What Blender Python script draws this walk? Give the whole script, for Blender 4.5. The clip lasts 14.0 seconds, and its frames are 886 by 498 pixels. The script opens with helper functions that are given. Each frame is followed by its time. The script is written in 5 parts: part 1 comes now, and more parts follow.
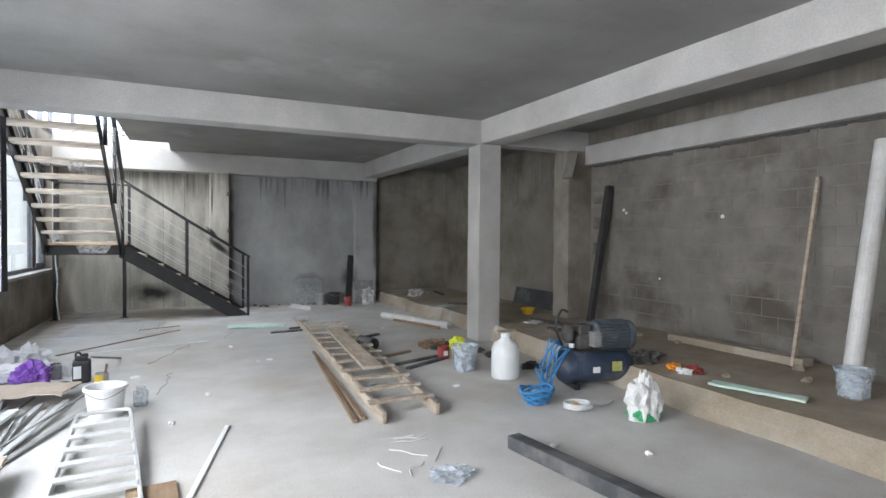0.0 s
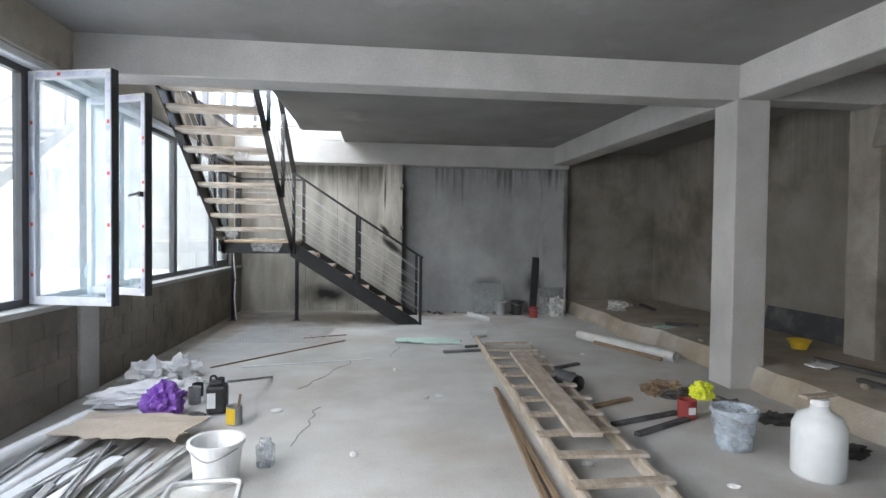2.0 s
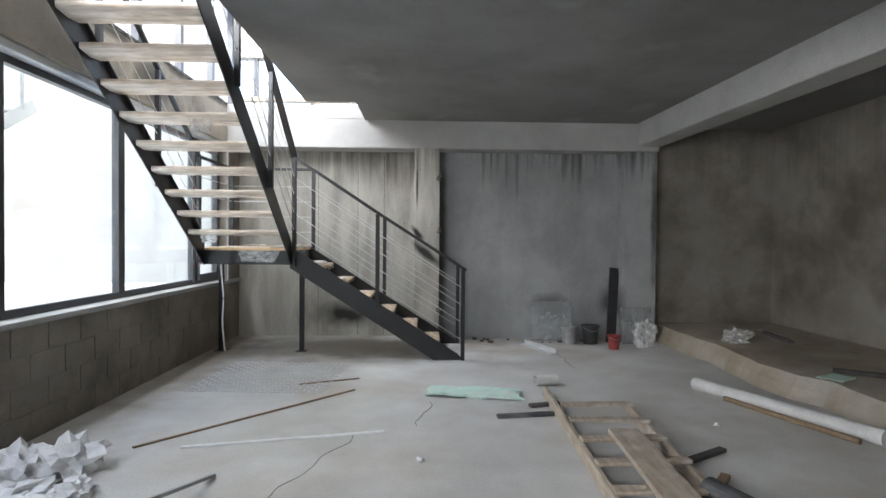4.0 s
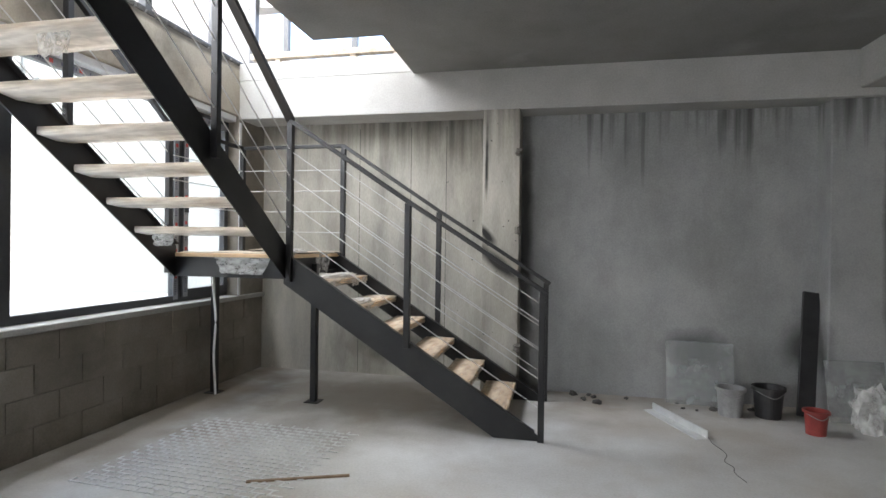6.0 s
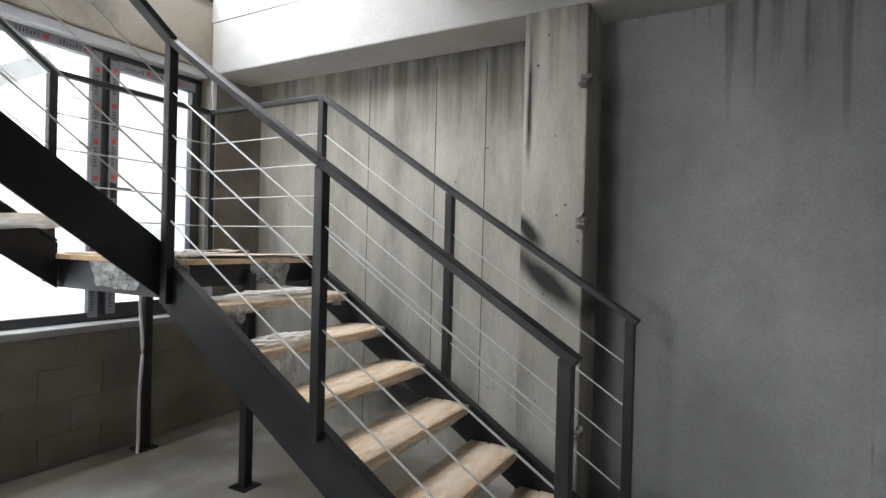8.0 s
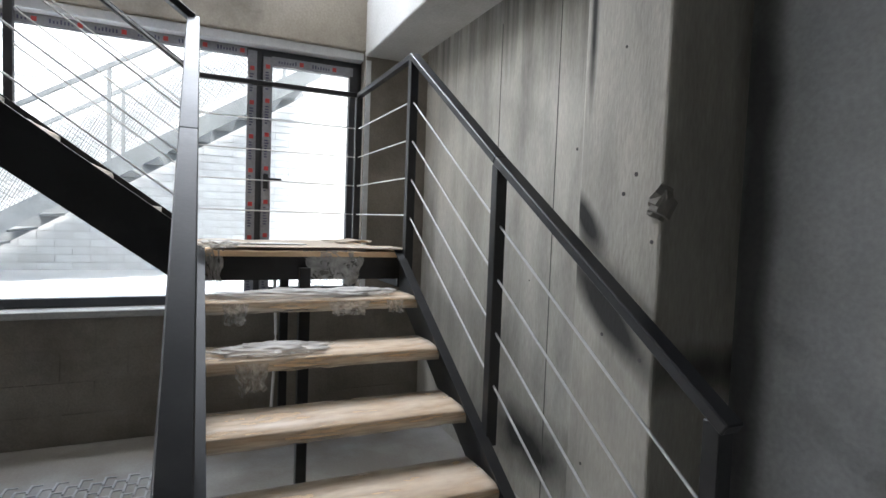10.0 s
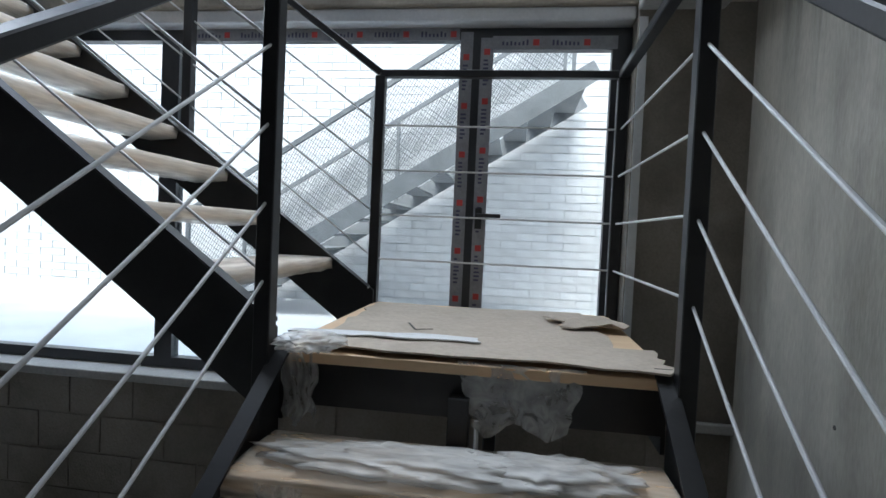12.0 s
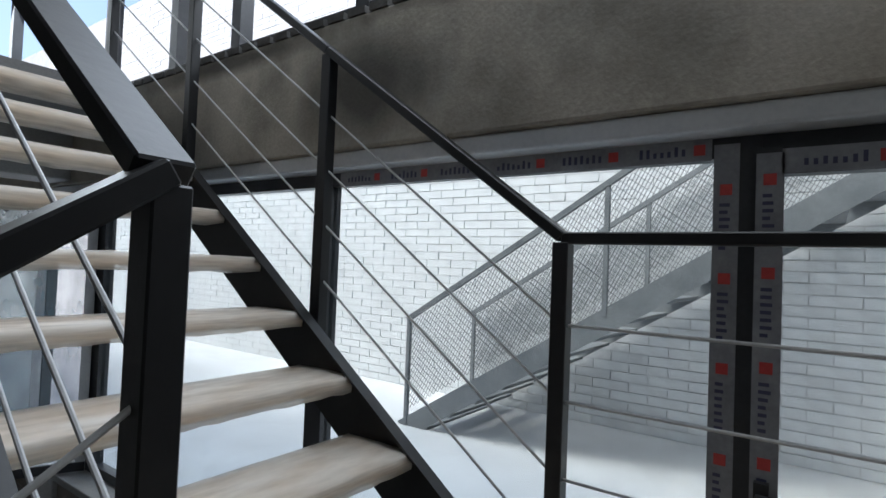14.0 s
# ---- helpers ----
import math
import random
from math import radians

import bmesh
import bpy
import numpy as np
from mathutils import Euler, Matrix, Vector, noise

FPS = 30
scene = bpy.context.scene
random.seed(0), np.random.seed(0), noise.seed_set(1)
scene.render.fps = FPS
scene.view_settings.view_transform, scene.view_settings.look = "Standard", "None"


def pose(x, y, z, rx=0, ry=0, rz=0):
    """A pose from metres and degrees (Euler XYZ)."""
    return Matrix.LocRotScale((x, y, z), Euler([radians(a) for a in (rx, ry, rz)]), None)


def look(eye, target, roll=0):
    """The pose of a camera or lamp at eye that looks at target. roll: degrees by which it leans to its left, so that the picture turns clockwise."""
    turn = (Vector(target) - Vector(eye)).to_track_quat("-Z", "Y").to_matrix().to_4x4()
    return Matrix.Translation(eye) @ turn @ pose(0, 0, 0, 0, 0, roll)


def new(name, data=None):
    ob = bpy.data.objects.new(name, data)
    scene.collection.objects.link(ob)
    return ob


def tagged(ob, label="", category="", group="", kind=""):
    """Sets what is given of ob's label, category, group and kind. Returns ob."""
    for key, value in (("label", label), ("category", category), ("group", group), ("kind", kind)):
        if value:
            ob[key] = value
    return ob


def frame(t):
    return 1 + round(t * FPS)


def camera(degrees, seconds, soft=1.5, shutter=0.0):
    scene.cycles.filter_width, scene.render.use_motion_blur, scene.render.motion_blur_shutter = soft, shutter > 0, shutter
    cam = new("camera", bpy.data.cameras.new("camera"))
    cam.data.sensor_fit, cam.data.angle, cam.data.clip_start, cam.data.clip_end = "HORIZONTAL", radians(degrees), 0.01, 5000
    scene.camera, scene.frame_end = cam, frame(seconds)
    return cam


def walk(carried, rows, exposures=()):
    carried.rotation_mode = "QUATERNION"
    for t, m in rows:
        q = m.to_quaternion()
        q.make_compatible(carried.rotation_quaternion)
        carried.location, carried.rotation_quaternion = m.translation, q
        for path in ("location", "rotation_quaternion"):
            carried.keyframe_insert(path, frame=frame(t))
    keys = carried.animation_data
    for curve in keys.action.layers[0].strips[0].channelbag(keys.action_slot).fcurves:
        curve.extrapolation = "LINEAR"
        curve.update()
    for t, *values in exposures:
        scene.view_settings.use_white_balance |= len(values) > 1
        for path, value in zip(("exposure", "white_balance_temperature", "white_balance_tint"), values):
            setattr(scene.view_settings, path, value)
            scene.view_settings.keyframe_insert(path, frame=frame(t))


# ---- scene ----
cam = camera(78.2, 14.0)
PATH = [
    (0, (-0.138, 0.33, 1.579), (0.696, 2.146, 1.537), 0.4),
    (0.5, (-0.129, 0.685, 1.556), (0.532, 2.572, 1.514), 0.5),
    (1, (-0.024, 1.194, 1.586), (0.437, 3.139, 1.542), 0.6),
    (1.5, (0.072, 1.79, 1.57), (0.381, 3.766, 1.524), 0.7),
    (2, (0.186, 2.336, 1.559), (0.409, 4.323, 1.51), 0.7),
    (2.5, (0.263, 2.887, 1.557), (0.412, 4.881, 1.513), 0.7),
    (3, (0.269, 3.558, 1.557), (0.389, 5.554, 1.516), 0.6),
    (5.5, (0.819, 6.708, 1.512), (0.583, 8.694, 1.503), 0.6),
    (6, (0.979, 7.466, 1.53), (0.563, 9.422, 1.518), 0.8),
    (6.5, (1.045, 8.13, 1.521), (0.46, 10.042, 1.504), 1.0),
    (7, (1.127, 8.787, 1.534), (0.422, 10.658, 1.515), 1.2),
    (7.5, (1.243, 9.407, 1.541), (0.441, 11.238, 1.528), 1.3),
    (10, (1.758, 11.829, 1.631), (-0.062, 12.652, 1.527), 2.1),
    (10.5, (1.432, 12.165, 1.655), (-0.486, 12.715, 1.531), 2.2),
    (11, (1.023, 12.387, 1.657), (-0.942, 12.741, 1.542), 2.4),
    (11.5, (0.629, 12.528, 1.712), (-1.368, 12.562, 1.602), 2.1),
    (12, (0.205, 12.523, 1.807), (-1.775, 12.252, 1.743), 2.6),
    (12.5, (-0.125, 12.492, 1.986), (-2.072, 12.034, 1.958), 3.4),
    (13, (-0.434, 12.461, 2.149), (-2.296, 11.731, 2.149), 3.2),
    (13.5, (-0.706, 12.474, 2.329), (-2.437, 11.473, 2.381), 1.8),
    (14, (-0.966, 12.449, 2.493), (-2.597, 11.292, 2.552), 2.3),
]
walk(cam, [(t, look(e, g, r)) for t, e, g, r in PATH], exposures=[
    (0.0, 3.35, 6400, 11), (3.2, 3.15, 6400, 11), (5.5, 3.25, 6650, 11), (7.5, 3.2, 6650, 11), (10.0, 2.95, 6350, 11), (10.8, 2.8, 6250, 11), (11.5, 2.35, 6000, 9), (12.5, 1.6, 5800, 7), (14.0, 1.2, 6050, 8)])

# ---- world and light ----
world = bpy.data.worlds.new("sky")
scene.world = world
world.use_nodes = True
wn = world.node_tree.nodes
sky = wn.new("ShaderNodeTexSky")
sky.sky_type, sky.sun_disc = "NISHITA", False
sky.sun_elevation, sky.sun_rotation = radians(61), radians(105)
sky.dust_density, sky.air_density, sky.ozone_density = 4.0, 1.0, 0.5
world.node_tree.links.new(sky.outputs[0], wn["Background"].inputs[0])
wn["Background"].inputs[1].default_value = 0.15
sun = new("sun", bpy.data.lights.new("sun", "SUN"))
sun.data.energy, sun.data.angle, sun.data.color = 1.15, radians(40), (1.0, 0.97, 0.92)
sun.matrix_world = look((0.5, 7.5, 14), (-7, 9.5, 0))


def area_lamp(name, eye, target, w, h, power):
    lamp = new(name, bpy.data.lights.new(name, "AREA"))
    lamp.data.shape, lamp.data.size, lamp.data.size_y, lamp.data.energy = "RECTANGLE", w, h, power
    lamp.data.color = (0.93, 0.97, 1.0)
    lamp.matrix_world = look(eye, target)
    return lamp


area_lamp("window_daylight", (-2.75, 2.6, 1.95), (0, 2.6, 1.1), 5.0, 1.8, 28)
area_lamp("upper_daylight", (-2.72, 6.4, 4.85), (0.6, 8.8, 3.4), 3.8, 2.2, 85)
area_lamp("stairwell_daylight", (-2.64, 11.7, 4.95), (0.6, 11.8, 1.2), 3.2, 2.0, 34)
# added fill lamp before the closed rear wall, which has no opening
area_lamp("rear_fill", (1.2, -2.9, 1.6), (1.2, 2, 1.3), 4.5, 2.2, 4.0)


# ---- materials ----
def node_mat(name):
    m = bpy.data.materials.new(name)
    m.use_nodes = True
    n, l = m.node_tree.nodes, m.node_tree.links
    return m, n, l, n["Principled BSDF"]


def mat(name, a, b, rough=0.85, scale=3.0, bump=0.3, metal=0.0, stretch=(1, 1, 1), stain=None, stain_amount=0.5, stain_scale=0.9, random=0.0, fine=60.0, stain_stretch=(1, 1, 1), lo=0.5, hi=0.68, grain_amount=0.22, world=False, drip=None, drip_amount=0.7, dirt_shades=(), dirt_shade_colour=(0.02, 0.02, 0.02), dirt_shade_amount=0.8):
    """A surface of two tones with fine grain, optional stains and piece-to-piece change."""
    m, n, l, p = node_mat(name)
    tc = n.new("ShaderNodeTexCoord")
    mp = n.new("ShaderNodeMapping")
    mp.inputs["Scale"].default_value = stretch
    where = n.new("ShaderNodeNewGeometry").outputs["Position"] if world else tc.outputs["Object"]
    l.new(where, mp.inputs[0])
    big = n.new("ShaderNodeTexNoise")
    big.inputs["Scale"].default_value, big.inputs["Detail"].default_value, big.inputs["Roughness"].default_value = scale, 8, 0.62
    l.new(mp.outputs[0], big.inputs["Vector"])
    small = n.new("ShaderNodeTexNoise")
    small.inputs["Scale"].default_value, small.inputs["Detail"].default_value = fine, 4
    l.new(mp.outputs[0], small.inputs["Vector"])
    ramp = n.new("ShaderNodeValToRGB")
    ramp.color_ramp.elements[0].position, ramp.color_ramp.elements[1].position = 0.32, 0.7
    ramp.color_ramp.elements[0].color, ramp.color_ramp.elements[1].color = (*a, 1), (*b, 1)
    l.new(big.outputs[0], ramp.inputs[0])
    col = ramp.outputs[0]
    grain = n.new("ShaderNodeMixRGB")
    grain.blend_type, grain.inputs[0].default_value = "OVERLAY", grain_amount
    l.new(col, grain.inputs[1])
    l.new(small.outputs[0], grain.inputs[2])
    col = grain.outputs[0]
    if stain:
        sm = n.new("ShaderNodeMapping")
        sm.inputs["Scale"].default_value = stain_stretch
        l.new(where, sm.inputs[0])
        st = n.new("ShaderNodeTexNoise")
        st.inputs["Scale"].default_value, st.inputs["Detail"].default_value, st.inputs["Roughness"].default_value = stain_scale, 7, 0.6
        l.new(sm.outputs[0], st.inputs["Vector"])
        sr = n.new("ShaderNodeMapRange")
        sr.inputs[1].default_value, sr.inputs[2].default_value, sr.inputs[4].default_value = lo, hi, stain_amount
        l.new(st.outputs[0], sr.inputs[0])
        mx = n.new("ShaderNodeMixRGB")
        mx.inputs[2].default_value = (*stain, 1)
        l.new(sr.outputs[0], mx.inputs[0])
        l.new(col, mx.inputs[1])
        col = mx.outputs[0]
    if drip:
        # water streaks run down from a wet edge at height drip, each to its own length
        v = None
        for sc, st, w in ((1.0, (13, 13, 0.3), 0.75), (1.0, (1.6, 1.6, 0.5), 0.55)):
            dm, dn, ml = n.new("ShaderNodeMapping"), n.new("ShaderNodeTexNoise"), n.new("ShaderNodeMath")
            dm.inputs["Scale"].default_value = st
            dn.inputs["Scale"].default_value, dn.inputs["Detail"].default_value = sc, 4
            ml.operation, ml.inputs[1].default_value = "MULTIPLY_ADD", w
            l.new(where, dm.inputs[0])
            l.new(dm.outputs[0], dn.inputs["Vector"])
            l.new(dn.outputs[0], ml.inputs[0])
            if v:
                l.new(v, ml.inputs[2])
            else:
                ml.inputs[2].default_value = -0.30 * drip
            v = ml.outputs[0]
        xyz, za, dr, dx = n.new("ShaderNodeSeparateXYZ"), n.new("ShaderNodeMath"), n.new("ShaderNodeMapRange"), n.new("ShaderNodeMixRGB")
        l.new(where, xyz.inputs[0])
        za.operation, za.inputs[1].default_value = "MULTIPLY_ADD", 0.30
        l.new(xyz.outputs[2], za.inputs[0])
        l.new(v, za.inputs[2])
        dr.inputs[1].default_value, dr.inputs[2].default_value, dr.inputs[4].default_value = 0.56, 0.80, drip_amount
        l.new(za.outputs[0], dr.inputs[0])
        dx.inputs[2].default_value = (0.035, 0.033, 0.03, 1)
        l.new(dr.outputs[0], dx.inputs[0])
        l.new(col, dx.inputs[1])
        col = dx.outputs[0]
    for centre, turn, size in dirt_shades:
        # a dark patch with a ragged rim; serves dirt, soot and painted shade
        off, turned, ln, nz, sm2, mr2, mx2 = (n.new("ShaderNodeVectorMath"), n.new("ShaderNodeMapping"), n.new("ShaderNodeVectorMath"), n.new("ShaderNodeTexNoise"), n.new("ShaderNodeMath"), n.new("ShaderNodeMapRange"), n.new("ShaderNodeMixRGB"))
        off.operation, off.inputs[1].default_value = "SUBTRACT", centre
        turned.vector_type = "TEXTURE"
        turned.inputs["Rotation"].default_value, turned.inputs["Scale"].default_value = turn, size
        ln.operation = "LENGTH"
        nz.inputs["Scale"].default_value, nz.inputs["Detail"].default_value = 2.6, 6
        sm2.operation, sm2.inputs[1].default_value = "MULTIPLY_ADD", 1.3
        mr2.inputs[1].default_value, mr2.inputs[2].default_value, mr2.inputs[3].default_value, mr2.inputs[4].default_value = 1.0, 1.8, dirt_shade_amount, 0.0
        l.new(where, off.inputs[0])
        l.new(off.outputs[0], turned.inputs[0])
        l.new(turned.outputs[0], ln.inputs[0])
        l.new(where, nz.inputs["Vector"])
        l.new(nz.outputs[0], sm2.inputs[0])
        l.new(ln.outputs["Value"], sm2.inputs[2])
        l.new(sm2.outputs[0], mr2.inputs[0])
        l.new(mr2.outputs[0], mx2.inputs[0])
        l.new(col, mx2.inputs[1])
        mx2.inputs[2].default_value = (*dirt_shade_colour, 1)
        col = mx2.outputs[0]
    if random:
        oi = n.new("ShaderNodeObjectInfo")
        rr = n.new("ShaderNodeMapRange")
        rr.inputs[3].default_value, rr.inputs[4].default_value = 1 - random, 1 + random
        l.new(oi.outputs["Random"], rr.inputs[0])
        hv = n.new("ShaderNodeHueSaturation")
        l.new(rr.outputs[0], hv.inputs["Value"])
        l.new(col, hv.inputs["Color"])
        col = hv.outputs[0]
    l.new(col, p.inputs["Base Color"])
    p.inputs["Metallic"].default_value = metal
    rm = n.new("ShaderNodeMapRange")
    rm.inputs[3].default_value, rm.inputs[4].default_value = max(rough - 0.12, 0.05), min(rough + 0.1, 1)
    l.new(big.outputs[0], rm.inputs[0])
    l.new(rm.outputs[0], p.inputs["Roughness"])
    if bump:
        add = n.new("ShaderNodeMath")
        add.operation = "MULTIPLY_ADD"
        add.inputs[1].default_value = 0.35
        l.new(small.outputs[0], add.inputs[0])
        l.new(big.outputs[0], add.inputs[2])
        bp = n.new("ShaderNodeBump")
        bp.inputs["Strength"].default_value, bp.inputs["Distance"].default_value = bump, 0.02
        l.new(add.outputs[0], bp.inputs["Height"])
        l.new(bp.outputs[0], p.inputs["Normal"])
    return m


def glass_mat(name, tint=(0.93, 0.97, 0.97), gloss=0.02):
    m, n, l, p = node_mat(name)
    n.remove(p)
    tr, gl, fr, mx = n.new("ShaderNodeBsdfTransparent"), n.new("ShaderNodeBsdfGlossy"), n.new("ShaderNodeLayerWeight"), n.new("ShaderNodeMixShader")
    tr.inputs[0].default_value = (*tint, 1)
    gl.inputs["Roughness"].default_value = gloss
    fr.inputs[0].default_value = 0.5
    pw = n.new("ShaderNodeMath")
    pw.operation = "POWER"
    pw.inputs[1].default_value = 4.0
    ad = n.new("ShaderNodeMath")
    ad.operation = "MULTIPLY_ADD"
    ad.inputs[1].default_value, ad.inputs[2].default_value = 0.5, 0.03
    l.new(fr.outputs["Facing"], pw.inputs[0])
    l.new(pw.outputs[0], ad.inputs[0])
    l.new(ad.outputs[0], mx.inputs[0])
    l.new(tr.outputs[0], mx.inputs[1])
    l.new(gl.outputs[0], mx.inputs[2])
    l.new(mx.outputs[0], n["Material Output"].inputs[0])
    return m


def film_mat(name, tint, cover, rough=0.25, vary=0.15):
    """Thin milky plastic: part clear, part white and shiny."""
    m, n, l, p = node_mat(name)
    p.inputs["Base Color"].default_value, p.inputs["Roughness"].default_value = (*tint, 1), rough
    tr, mx, nz, mr = n.new("ShaderNodeBsdfTransparent"), n.new("ShaderNodeMixShader"), n.new("ShaderNodeTexNoise"), n.new("ShaderNodeMapRange")
    nz.inputs["Scale"].default_value, nz.inputs["Detail"].default_value = 4.5, 3
    mr.inputs[1].default_value, mr.inputs[2].default_value = 0.35, 0.7
    mr.inputs[3].default_value, mr.inputs[4].default_value = max(cover - vary, 0.05), min(cover + vary, 1)
    bp = n.new("ShaderNodeBump")
    bp.inputs["Strength"].default_value = 0.5
    l.new(nz.outputs[0], bp.inputs["Height"])
    l.new(bp.outputs[0], p.inputs["Normal"])
    l.new(nz.outputs[0], mr.inputs[0])
    l.new(mr.outputs[0], mx.inputs[0])
    l.new(tr.outputs[0], mx.inputs[1])
    l.new(p.outputs[0], mx.inputs[2])
    l.new(mx.outputs[0], n["Material Output"].inputs[0])
    return m


